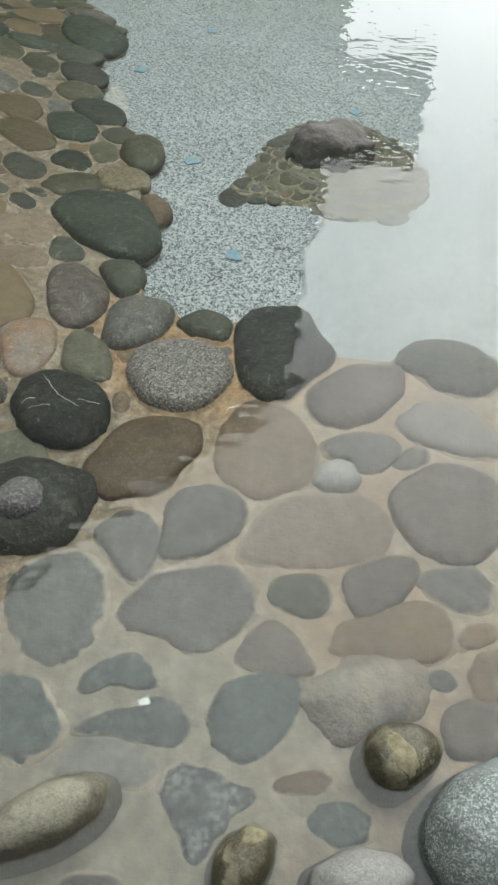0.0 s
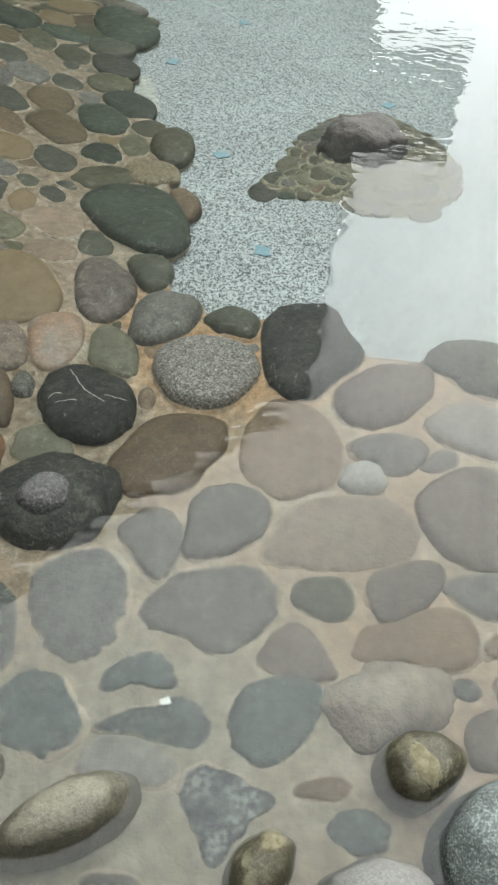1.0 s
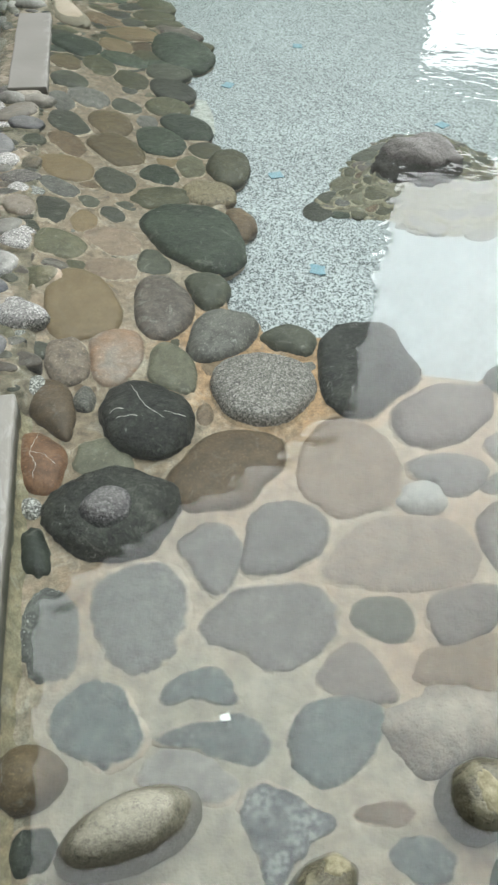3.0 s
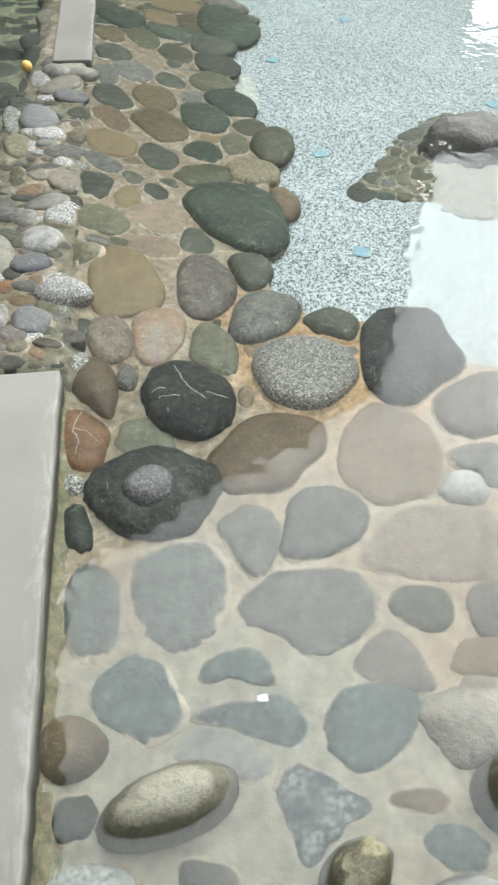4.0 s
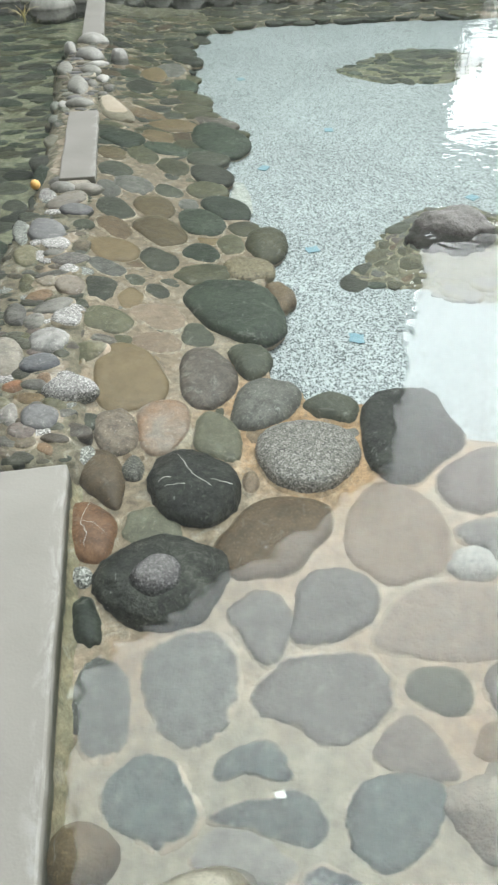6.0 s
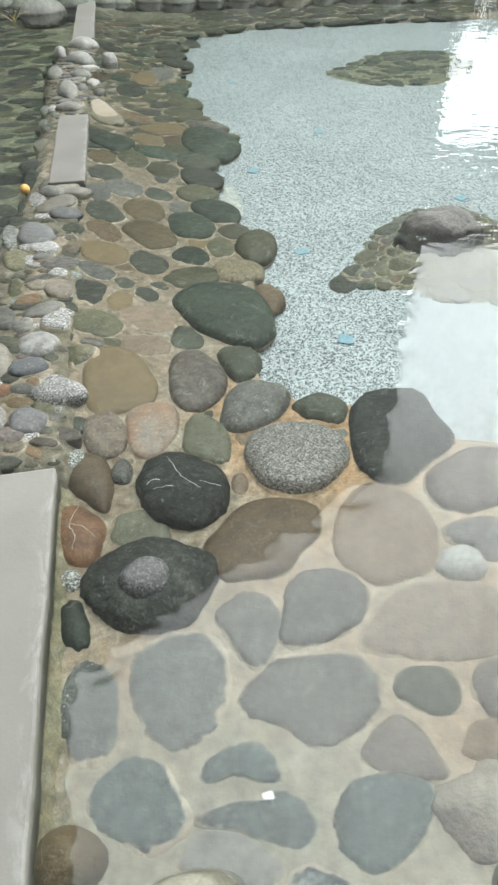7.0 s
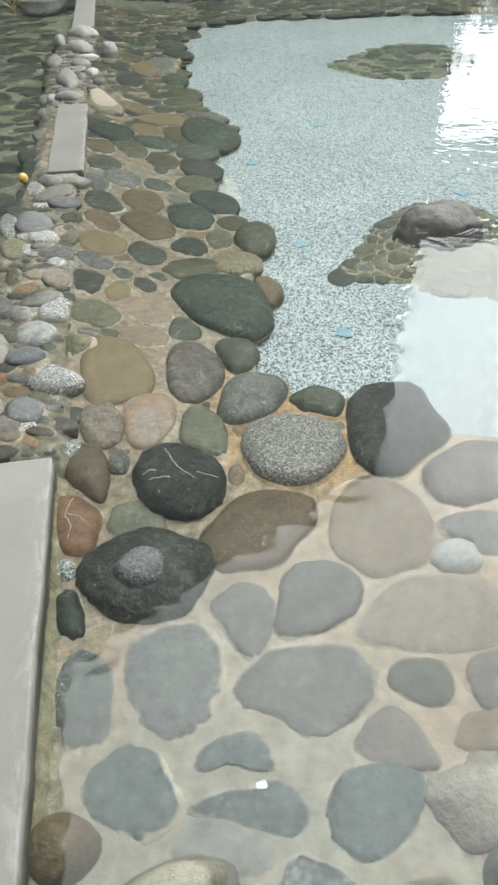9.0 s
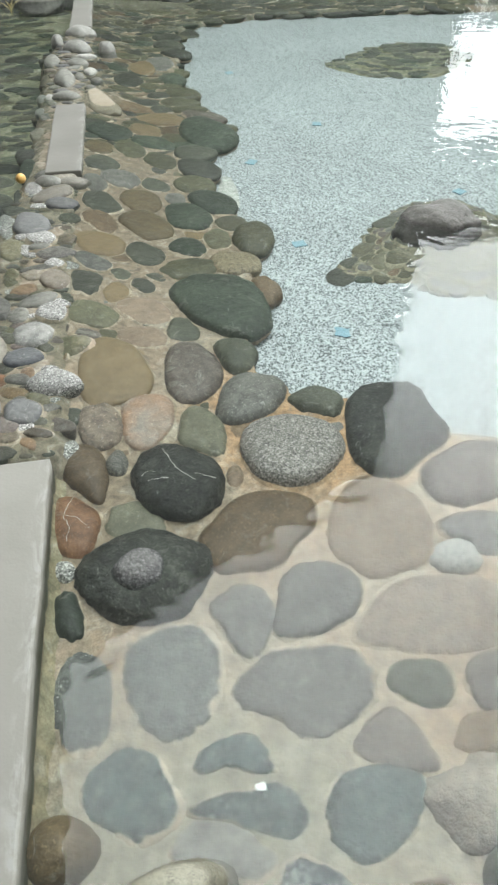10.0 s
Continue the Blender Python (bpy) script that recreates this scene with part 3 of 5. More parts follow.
# ---- ground and floors ----
ground = mesh_object("ground", [(-300, -300, -0.4), (300, -300, -0.4), (300, 300, -0.4), (-300, 300, -0.4)], [(0, 1, 2, 3)], EARTH)
tagged(ground, "dark garden soil round the pool", "ground", kind="structure")

floor = mesh_object("pool_floor", [(*on_line(-2.0, -0.1), -0.04), (7.0, -2.0, -0.04), (7.0, 10.2, -0.04), (*on_line(10.5, -0.1), -0.04)], [(0, 1, 2, 3)], TERRAZZO)
tagged(floor, "black and white pebble wash floor under clear water", "pool floor", kind="structure")

SHORE = [(1.9, 1.45), (1.35, 1.68), (1.06, 1.83), (0.85, 1.9), (0.74, 1.85), (0.67, 1.77), (0.46, 1.78), (0.38, 1.95), (0.13, 1.93), (-0.08, 1.93), (-0.15, 2.0), (-0.27, 2.08),
         (-0.26, 2.34), (-0.26, 2.6), (-0.36, 2.88), (-0.34, 3.07), (-0.41, 3.3), (-0.57, 3.42), (-0.74, 3.95), (-0.86, 4.3), (-0.78, 4.62), (-0.9, 5.0), (-1.14, 5.3),
         (-1.36, 5.9), (-1.46, 6.6), (-1.66, 7.4), (-1.6, 7.72), (-0.95, 8.18), (-0.36, 8.28), (0.48, 8.43), (1.57, 8.58), (4.0, 8.8), (4.0, 9.9), (-3.0, 9.9)]
SHELF = SHORE + [on_line(s, -0.12) for s in (9.5, 7.0, 5.0, 3.0, 1.4, 0.0, -1.3)] + [(2.2, -1.2)]
def shore_rise(x, y):
    """The shore slopes up towards the ridge of stones."""
    p = Vector((x, y)) - START
    s, w = p.dot(ALONG), p.dot(ASIDE)
    side = 1 - w / 0.5 if w > 0 else 1 + w / 0.08
    return 0.07 * min(1.0, max(0.0, side)) * min(1.0, max(0.0, (s - 1.45) / 0.5))


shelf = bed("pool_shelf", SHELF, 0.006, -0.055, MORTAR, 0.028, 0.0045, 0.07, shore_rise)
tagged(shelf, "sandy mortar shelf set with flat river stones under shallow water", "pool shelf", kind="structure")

LEFT = [on_line(s, -0.09) for s in (-1.0, 2.0, 5.0, 9.6)] + [on_line(9.6, -4.2), on_line(-1.0, -4.2)]
left_bed = bed("side_pool_floor", LEFT, -0.05, -0.1, POOL_MORTAR, 0.08)
tagged(left_bed, "algae stained mortar floor of the side pool set with dark stones", "pool floor", kind="structure")

spill = bed("mortar_spill", [(-0.69, 3.99), (-0.62, 3.96), (-0.55, 3.77), (-0.51, 3.57), (-0.53, 3.42), (-0.59, 3.50), (-0.67, 3.73)], -0.034, -0.041, SPILL, 0.02, 0.001, 0.06)
tagged(spill, "thin pale smear of lime mortar on the pool floor beside the shore", "mortar smear", kind="structure")

# ---- water ----
water = mesh_object("water_surface", [(-7.0, -2.0, WATER), (7.0, -2.0, WATER), (7.0, 9.6, WATER), (-7.0, 9.6, WATER)], [(0, 1, 2, 3)], WATER_MATERIAL)
tagged(water, "clear still water mirroring a pale sky", "water", kind="structure")


# ---- kerb and ridge ----
def kerb(s0, s1, aside=0.0, material=CONCRETE, width=0.205, top=0.118):
    length = s1 - s0
    bm = box((width, length, 0.3), (0, 0, 0), 0.008)
    bmesh.ops.subdivide_edges(bm, edges=[e for e in bm.edges if abs((e.verts[0].co - e.verts[1].co).y) > 0.5 * length], cuts=max(3, int(length / 0.03)))
    for v in bm.verts:
        v.co.x += 0.005 * noise.noise((v.co.x * 4, v.co.y * 5 + s0 * 9, v.co.z * 4)) + 0.002 * noise.noise((v.co.y * 30, s0, v.co.x * 9))
        if v.co.x > 0.4 * width and v.co.z > 0.1:
            v.co.x -= 0.007 * max(0.0, noise.noise((v.co.y * 22, s0, 5.0)))
        v.co.z += 0.0025 * noise.noise((v.co.x * 5, v.co.y * 4 + s0 * 5, 2.0))
    ob = part("kerb", bm, material)
    x, y = on_line((s0 + s1) / 2, aside - width / 2)
    ob.matrix_world = pose(x, y, top - 0.15, 0, 0, 16.6)
    return tagged(ob, "pale grey concrete kerb with chipped whitewashed edge", "kerb", "kerb pieces", "structure")


kerb(-2.2, 1.43, -0.012)
kerb(3.76, 4.98, 0.03, SHADED_CONCRETE)
kerb(7.35, 10.2, 0.045, SHADED_CONCRETE)


def fillet(s0, s1):
    """The sloping mortar at the foot of the kerb on the shallow side."""
    verts, faces, steps = [], [], int((s1 - s0) / 0.03)
    for n in range(steps + 1):
        s = s0 + (s1 - s0) * n / steps
        wide = 0.034 + 0.013 * noise.noise((s * 7, 1.0, 2.0)) + 0.01 * noise.noise((s * 25, 4.0, 2.0))
        for f, z in ((-0.03, 0.05), (0.0, 0.042), (0.3, 0.026), (0.65, 0.014), (1.0, -0.004)):
            verts.append((*on_line(s, wide * f - 0.012), z + 0.005 * noise.noise((s * 18, f * 5, 7.0))))
        if n:
            faces += [(5 * n - 5 + i, 5 * n - 4 + i, 5 * n + 1 + i, 5 * n + i) for i in range(4)]
    return tagged(mesh_object("kerb_fillet", verts, faces, FILLET_MORTAR, smooth=True), "mossy yellowish mortar fillet along the kerb foot", "trim", kind="structure")


fillet(-0.8, 1.42)


def ridge_rise(x, y):
    p = Vector((x, y)) - START
    w = p.dot(ASIDE)
    return 0.03 * max(0.0, 1 - ((w + 0.15) / 0.3) ** 2)


RIDGE = [on_line(1.42, -0.4), on_line(1.42, 0.06), on_line(2.2, 0.08), on_line(3.77, 0.06), on_line(4.97, 0.06), on_line(5.1, 0.2), on_line(6.0, 0.22), on_line(6.7, 0.15), on_line(7.34, 0.06),
         on_line(7.34, -0.26), on_line(6.4, -0.4), on_line(5.2, -0.34), on_line(3.9, -0.34), on_line(2.6, -0.5)]
ridge = bed("stone_ridge", RIDGE, 0.06, -0.05, RIDGE_MORTAR, 0.04, 0.01, 0.1, ridge_rise)
tagged(ridge, "low ridge of rounded stones in grey mortar between two pools", "stone ridge", kind="structure")


# ---- things in and by the water ----
vein = boulder("boulder", "black boulder crossed by thin white quartz veins", STONE["black"], -0.413, 1.399, 0.167, 0.141, 143, 0.083, (-0.03, -0.04, 0.00, -0.02, 0.03, -0.02, 0.01, 0.00, 0.00, 0.00, -0.00, 0.00, 0.00, 0.00), rough=0.1)


def seam(name, stone, points, wide=0.0009, lift=0.001):
    """A thin crooked seam laid on a stone's surface, given in metres across it."""
    me = stone.data
    tree = BVHTree.FromPolygons([v.co for v in me.vertices], [p.vertices for p in me.polygons])
    verts, faces = [], []
    track = []
    for (x0, y0), (x1, y1) in zip(points, points[1:]):
        for k in range(6):
            f = k / 6
            track.append((x0 + (x1 - x0) * f, y0 + (y1 - y0) * f))
    track.append(points[-1])
    for n, (x, y) in enumerate(track):
        ahead = track[min(n + 1, len(track) - 1)]
        back = track[max(n - 1, 0)]
        side = Vector((-(ahead[1] - back[1]), ahead[0] - back[0])).normalized()
        jog = 0.005 * noise.noise((x * 60, y * 60, 3))
        w = wide * (0.5 + 0.7 * random.Random(n * 7).random()) * (0.4 if n in (0, len(track) - 1) else 1)
        for sgn in (-1, 1):
            px, py = x + side.x * (sgn * w + jog), y + side.y * (sgn * w + jog)
            place = tree.ray_cast(Vector((px, py, 1)), Vector((0, 0, -1)))[0]
            z = place.z if place else 0.0
            verts.append((px, py, z + lift))
    for n in range(len(track) - 1):
        faces.append((2 * n, 2 * n + 1, 2 * n + 3, 2 * n + 2))
    return tagged(mesh_object(name, verts, faces, QUARTZ, stone), "thin white quartz vein")


seam("quartz_vein", vein, [(0.104, -0.038), (0.072, -0.029), (0.029, -0.014), (-0.011, -0.007), (-0.048, -0.009), (-0.083, -0.019)])
seam("quartz_vein", vein, [(-0.062, -0.032), (-0.092, -0.051), (-0.113, -0.075)], 0.001)
seam("quartz_vein", vein, [(0.059, 0.082), (0.055, 0.058), (0.035, 0.046)], 0.0014)
seam("quartz_vein", vein, [(0.025, 0.083), (0.0, 0.052), (-0.023, 0.038)], 0.001)

def crust(name, stone, x, y, wide, deep, turn, seed, material, label, lift=0.0016):
    """A thin ragged patch grown on a stone's top, in metres from the stone's middle."""
    me = stone.data
    tree = BVHTree.FromPolygons([v.co for v in me.vertices], [p.vertices for p in me.polygons])
    verts, faces, segs, rings = [], [], 40, 7
    for k in range(rings + 1):
        for n in range(segs):
            t = 2 * math.pi * n / segs
            rim = 1 + 0.3 * noise.noise((math.cos(t) * 1.3, math.sin(t) * 1.3, seed)) + 0.22 * noise.noise((math.cos(t) * 4, math.sin(t) * 4, seed)) + 0.12 * noise.noise((math.cos(t) * 9, math.sin(t) * 9, seed))
            f = k / rings
            u, v = wide * f * rim * math.cos(t), deep * f * rim * math.sin(t)
            c, d = math.cos(radians(turn)), math.sin(radians(turn))
            px, py = x + u * c - v * d, y + u * d + v * c
            place = tree.ray_cast(Vector((px, py, 1)), Vector((0, 0, -1)))[0]
            thick = -0.0015 if k == rings else lift * (0.7 + 0.8 * noise.noise((px * 120, py * 120, seed)))
            verts.append((px, py, (place.z if place else 0.0) + thick))
            if k:
                m = (n + 1) % segs
                faces.append((segs * (k - 1) + n, segs * (k - 1) + m, segs * k + m, segs * k + n))
    return tagged(mesh_object(name, verts, faces, material, stone, True), label)


rock = boulder("boulder", "black wet boulder just breaking the water", STONE["black"], -0.421, 1.043, 0.184, 0.152, -170, 0.086, (0.01, 0.00, 0.02, 0.00, 0.01, -0.01, -0.01, -0.01, 0.01, -0.02, 0.00, 0.00, -0.00, 0.01), rough=0.1)
crown_mesh = stone_mesh("crown", 0.074, 0.067, 0.044, mild_lobes(77), 77, 0.03, 8, 28, 0.05)
crown_mesh.materials.append(CROWN)
crown = tagged(new("crown", crown_mesh), "bare grey crown above the water")
crown.parent = rock
crown.matrix_local = rock.matrix_world.inverted() @ pose(-0.425, 1.02, 0.066, 0, 0, 15)
boulder("boulder", "brown wet stone beside the kerb", STONE["rustwet"], -0.435, 0.362, 0.079, 0.068, -166, 0.085, (-0.03, 0.05, -0.02, -0.00, -0.04, 0.01, 0.00, 0.00, 0.00, 0.01, 0.01, -0.00, 0.00, 0.00))
boulder("boulder", "rough whitish boulder under shallow water", BOULDER_WHITE, 0.463, 0.567, 0.152, 0.092, -164, 0.085, (-0.01, -0.09, 0.04, -0.00, -0.05, 0.01, -0.03, -0.05, 0.02, -0.05, 0.00, 0.00, -0.01, -0.00), rough=0.14)
lichened = boulder("boulder", "olive wet stone with a pale lichen patch", LICHEN_STONE, 0.505, 0.423, 0.098, 0.072, -158, 0.150, (-0.04, -0.03, -0.02, 0.01, -0.05, 0.02, 0.01, -0.01, 0.00, 0.00, 0.00, -0.00, -0.00, 0.01), sharp=0.6)
boulder("boulder", "large dark granite boulder with a dry speckled top", WET_GRANITE, 0.675, 0.304, 0.179, 0.133, -157, 0.220, (-0.04, 0.13, 0.02, 0.01, -0.01, -0.01, -0.00, 0.00, -0.01, -0.00, 0.01, -0.01, -0.01, 0.00), sharp=0.62)
boulder("boulder", "pale flat-topped boulder at the water's edge", PALE_TOP, 0.402, 0.201, 0.113, 0.068, -171, 0.160, (-0.02, 0.09, 0.01, -0.01, 0.01, 0.00, 0.01, -0.01, -0.00, -0.01, 0.00, -0.00, -0.01, 0.02), sharp=0.7)
crusted = boulder("boulder", "olive boulder with lime crust standing out of the water", LICHEN_STONE, 0.188, 0.227, 0.084, 0.056, -135, 0.140, (0.06, 0.01, -0.02, 0.03, -0.01, 0.03, 0.01, -0.00, 0.00, 0.01, 0.01, -0.01, -0.00, 0.02), sharp=0.6)
boulder("boulder", "long olive stone with a dry pale top", WET_OLIVE, -0.189, 0.286, 0.149, 0.068, -151, 0.150, (0.02, -0.02, -0.00, -0.01, 0.02, 0.01, 0.00, -0.00, 0.00, 0.00, -0.00, -0.00, 0.00, 0.00), sharp=0.75)
crust("lichen_patch", lichened, 0.012, 0.006, 0.05, 0.026, 100, 3.0, LICHEN, "pale yellow-grey lichen patch")
crust("lime_crust", crusted, -0.045, -0.02, 0.035, 0.026, 20, 8.0, LICHEN, "crumbly pale lime crust", 0.006)

boulder("boulder", "smooth cream wedge-shaped boulder beside the kerb", CREAM_WEDGE, -1.732, 5.005, 0.343, 0.097, 121, 0.045, (-0.02, 0.04, -0.00, 0.01, 0.10, -0.08, -0.03, 0.01, -0.01, 0.01, 0.00, -0.02, -0.01, -0.00), z=0.05)

bm = box((0.024, 0.019, 0.003), bevel=0.0008)
bmesh.ops.subdivide_edges(bm, edges=bm.edges[:], cuts=1, use_grid_fill=True)
for v in bm.verts:
    v.co.x += 0.004 * noise.noise((v.co.x * 90, v.co.y * 90, 1.0))
    v.co.y += 0.004 * noise.noise((v.co.x * 90, v.co.y * 90, 6.0))
flake = part("shell_flake", bm, SHELL)
flake.matrix_world = pose(-0.04, 0.536, seat(shelf, -0.04, 0.536) + 0.003, 3, -4, 24)
tagged(flake, "small flat white shell flake on the mortar", "shell")

bm = bmesh.new()
bmesh.ops.create_uvsphere(bm, u_segments=24, v_segments=16, radius=0.027)
ball = part("ball", bm, BALL, smooth=True)
ball.location = (-1.7, 3.44, 0.128)
tagged(ball, "small orange-yellow ball resting between ridge stones", "ball")

for n, (x, y) in enumerate([(0.09, 2.37), (-0.15, 3.14), (0.71, 3.85), (-0.53, 4.2), (-0.16, 4.93), (-0.97, 6.16)]):
    bm = box((0.066, 0.06, 0.004), bevel=0.0015)
    bmesh.ops.subdivide_edges(bm, edges=bm.edges[:], cuts=2, use_grid_fill=True)
    for v in bm.verts:
        v.co.x += 0.012 * noise.noise((v.co.x * 40, v.co.y * 40, n * 3.0))
        v.co.y += 0.012 * noise.noise((v.co.x * 40, v.co.y * 40, n * 3.0 + 9))
    tile = part("blue_chip", bm, BLUE_TILE)
    tile.matrix_world = pose(x, y, -0.036, 0, 0, 24 * n)
    tagged(tile, "small ragged pale blue chip on the pool floor", "chip", "blue chips")


# ---- islands ----
def mound(name, label, outline, top, cell, mortar):
    ob = bed(name, outline, top, -0.045, mortar, cell, 0.004, 0.45, gentle=True)
    return tagged(ob, label, "stone island", kind="structure")


ISLAND = [(0.02, 2.87), (0.08, 3.01), (0.14, 3.10), (0.17, 3.26), (0.24, 3.41), (0.31, 3.56), (0.42, 3.69), (0.67, 3.78), (0.80, 3.66), (0.94, 3.51), (1.01, 3.32), (1.03, 3.12), (0.98, 2.94), (0.87, 2.77), (0.68, 2.69), (0.50, 2.69), (0.40, 2.78), (0.29, 2.78), (0.17, 2.79), (0.07, 2.82)]
island = mound("stone_island", "low mound of mortared cobbles round a boulder in the pool", ISLAND, 0.02, 0.04, ISLE_MORTAR)
boulder("boulder", "rough grey-purple boulder rising dry from the cobbled island", ISLE_ROCK, 0.53, 3.225, 0.205, 0.175, 8, 0.15, (0.03, -0.03, 0.02, 0.03, -0.03, 0.03, 0.02, -0.02, 0.02, -0.01, -0.01, -0.01, -0.01, -0.01), rough=0.2, sharp=0.75)
cobble(island, "slate", 0.073, 2.838, 0.094, 0.077, 70, 0.013)
cobble(island, "slate", 0.118, 2.948, 0.068, 0.054, -135, 0.010)
cobble(island, "paleolive", 0.187, 3.084, 0.091, 0.072, 65, 0.012)
cobble(island, "olive", 0.227, 3.205, 0.063, 0.050, 54, 0.009)
cobble(island, "greybrown", 0.266, 3.289, 0.060, 0.040, -145, 0.008)
cobble(island, "slate", 0.312, 3.402, 0.107, 0.069, -146, 0.014)
cobble(island, "grey", 0.366, 3.489, 0.068, 0.043, -146, 0.009)
cobble(island, "slate", 0.332, 3.193, 0.051, 0.036, 73, 0.006)
cobble(island, "slate", 0.386, 3.156, 0.085, 0.061, 71, 0.010)
cobble(island, "brown", 0.266, 3.171, 0.042, 0.033, 53, 0.006)
cobble(island, "olive", 0.306, 3.098, 0.051, 0.040, 59, 0.007)
cobble(island, "olive", 0.265, 3.047, 0.040, 0.032, 51, 0.006)
cobble(island, "olive", 0.197, 2.981, 0.049, 0.039, -137, 0.008)
cobble(island, "paleolive", 0.260, 2.986, 0.049, 0.039, 57, 0.007)
cobble(island, "olive", 0.329, 2.975, 0.079, 0.059, 71, 0.010)
cobble(island, "grey", 0.187, 2.901, 0.052, 0.041, -138, 0.008)
cobble(island, "olive", 0.249, 2.910, 0.041, 0.031, -140, 0.006)
cobble(island, "greenslate", 0.183, 2.829, 0.060, 0.041, -149, 0.008)
cobble(island, "olive", 0.260, 2.835, 0.054, 0.044, 53, 0.008)
cobble(island, "brown", 0.309, 2.884, 0.053, 0.035, 81, 0.006)
cobble(island, "olive", 0.366, 2.871, 0.063, 0.050, 52, 0.009)
cobble(island, "slate", 0.410, 2.946, 0.069, 0.046, 78, 0.007)
cobble(island, "slate", 0.217, 2.774, 0.052, 0.034, -151, 0.007)
cobble(island, "brown", 0.287, 2.766, 0.045, 0.034, 75, 0.005)
cobble(island, "olive", 0.351, 2.784, 0.068, 0.046, -149, 0.009)
cobble(island, "olive", 0.410, 2.793, 0.042, 0.028, 79, 0.004)
cobble(island, "grey", 0.450, 2.726, 0.039, 0.029, 68, 0.005)
cobble(island, "grey", 0.929, 2.972, 0.078, 0.055, 55, 0.009)
cobble(island, "grey", 0.690, 2.713, 0.053, 0.038, 63, 0.006)
cobble(island, "grey", 0.796, 2.756, 0.090, 0.058, -148, 0.013)
cobble(island, "slate", 0.843, 3.386, 0.079, 0.050, -143, 0.011)
cobble(island, "slate", 0.754, 3.304, 0.063, 0.039, -146, 0.009)
cobble(island, "olive", 0.743, 3.464, 0.069, 0.047, -137, 0.009)
cobble(island, "grey", 0.588, 2.760, 0.076, 0.057, -137, 0.011)
cobble(island, "grey", 0.514, 2.799, 0.062, 0.048, 59, 0.008)
cobble(island, "grey", 0.673, 2.856, 0.087, 0.064, -136, 0.012)
cobble(island, "grey", 0.812, 2.928, 0.090, 0.065, 57, 0.011)
cobble(island, "grey", 0.933, 3.135, 0.081, 0.056, 47, 0.010)
cobble(island, "grey", 0.806, 3.115, 0.088, 0.062, 47, 0.011)
cobble(island, "grey", 0.531, 2.658, 0.050, 0.034, -147, 0.007)
cobble(island, "grey", 0.918, 2.842, 0.059, 0.041, 56, 0.007)

FAR_ISLAND = [(-0.2, 6.4), (0.13, 6.94), (0.45, 7.25), (0.91, 7.16), (1.2, 6.78), (0.77, 6.08), (0.19, 6.08), (-0.05, 6.23)]
far_island = mound("stone_island", "far low mound of mortared dark cobbles in the pool", FAR_ISLAND, 0.0, 0.06, POOL_MORTAR)

# ---- stones set in the beds ----
cobble(shelf, "black", 0.271, 1.731, 0.245, 0.168, 87, 0.060, (0.09, 0.03, 0.01, -0.02, -0.03, 0.06, 0.01, -0.02, -0.01, -0.04, -0.01, -0.01, -0.01, 0.01))
cobble(shelf, "slate", 0.007, 1.848, 0.104, 0.080, 161, 0.050, (-0.03, -0.03, 0.00, -0.01, 0.02, 0.08, -0.03, 0.01, 0.03, 0.01, -0.01, 0.01, -0.01, -0.01))
cobble(shelf, "grey", -0.232, 1.835, 0.150, 0.114, 56, 0.060, (0.03, 0.04, -0.01, 0.00, -0.06, -0.05, 0.02, -0.01, 0.00, 0.00, -0.01, -0.00, 0.00, -0.00))
cobble(shelf, "speck", -0.066, 1.597, 0.180, 0.172, 154, 0.060, (-0.01, -0.01, -0.02, 0.00, 0.05, -0.01, 0.00, -0.01, 0.00, -0.00, 0.00, 0.00, 0.00, -0.01))
cobble(shelf, "greybrown", -0.478, 1.964, 0.182, 0.113, 106, 0.050, (-0.00, -0.06, 0.02, -0.00, 0.01, 0.05, 0.00, 0.01, -0.01, -0.01, -0.00, -0.00, -0.00, -0.00))
cobble(shelf, "slate", -0.327, 2.099, 0.117, 0.084, 114, 0.053, (0.00, -0.06, 0.02, 0.00, -0.03, 0.09, -0.01, 0.00, -0.01, -0.00, -0.01, -0.00, 0.00, -0.00))
cobble(shelf, "slate", -0.565, 2.235, 0.086, 0.069, 110, 0.021, (0.06, -0.05, -0.01, 0.00, 0.10, 0.01, 0.01, 0.01, 0.00, -0.00, 0.00, -0.01, -0.03, 0.01))
cobble(shelf, "greenslate", -0.422, 2.456, 0.289, 0.182, 134, 0.056, (0.04, 0.02, -0.01, -0.01, -0.04, 0.05, -0.01, 0.02, 0.01, -0.00, -0.00, -0.01, 0.00, -0.01))
cobble(shelf, "brown", -0.258, 2.609, 0.114, 0.063, 113, 0.038, (0.03, -0.05, 0.05, -0.01, 0.05, 0.09, -0.03, -0.01, -0.03, -0.00, -0.02, -0.00, -0.03, -0.00))
cobble(shelf, "spectan", -0.425, 2.831, 0.135, 0.114, 145, 0.030, (0.03, 0.03, 0.01, 0.01, 0.03, -0.01, 0.03, 0.01, -0.01, 0.00, -0.01, 0.01, -0.03, -0.01))
cobble(shelf, "olive", -0.380, 3.095, 0.172, 0.108, 97, 0.053, (0.03, -0.02, -0.00, 0.00, -0.01, -0.02, -0.01, -0.00, 0.01, 0.00, -0.00, 0.00, 0.01, -0.00))
cobble(shelf, "olive", -0.636, 2.752, 0.138, 0.099, -171, 0.030, (0.04, 0.02, 0.02, 0.01, 0.02, 0.01, -0.01, 0.00, 0.01, 0.02, 0.01, 0.01, 0.01, 0.04))
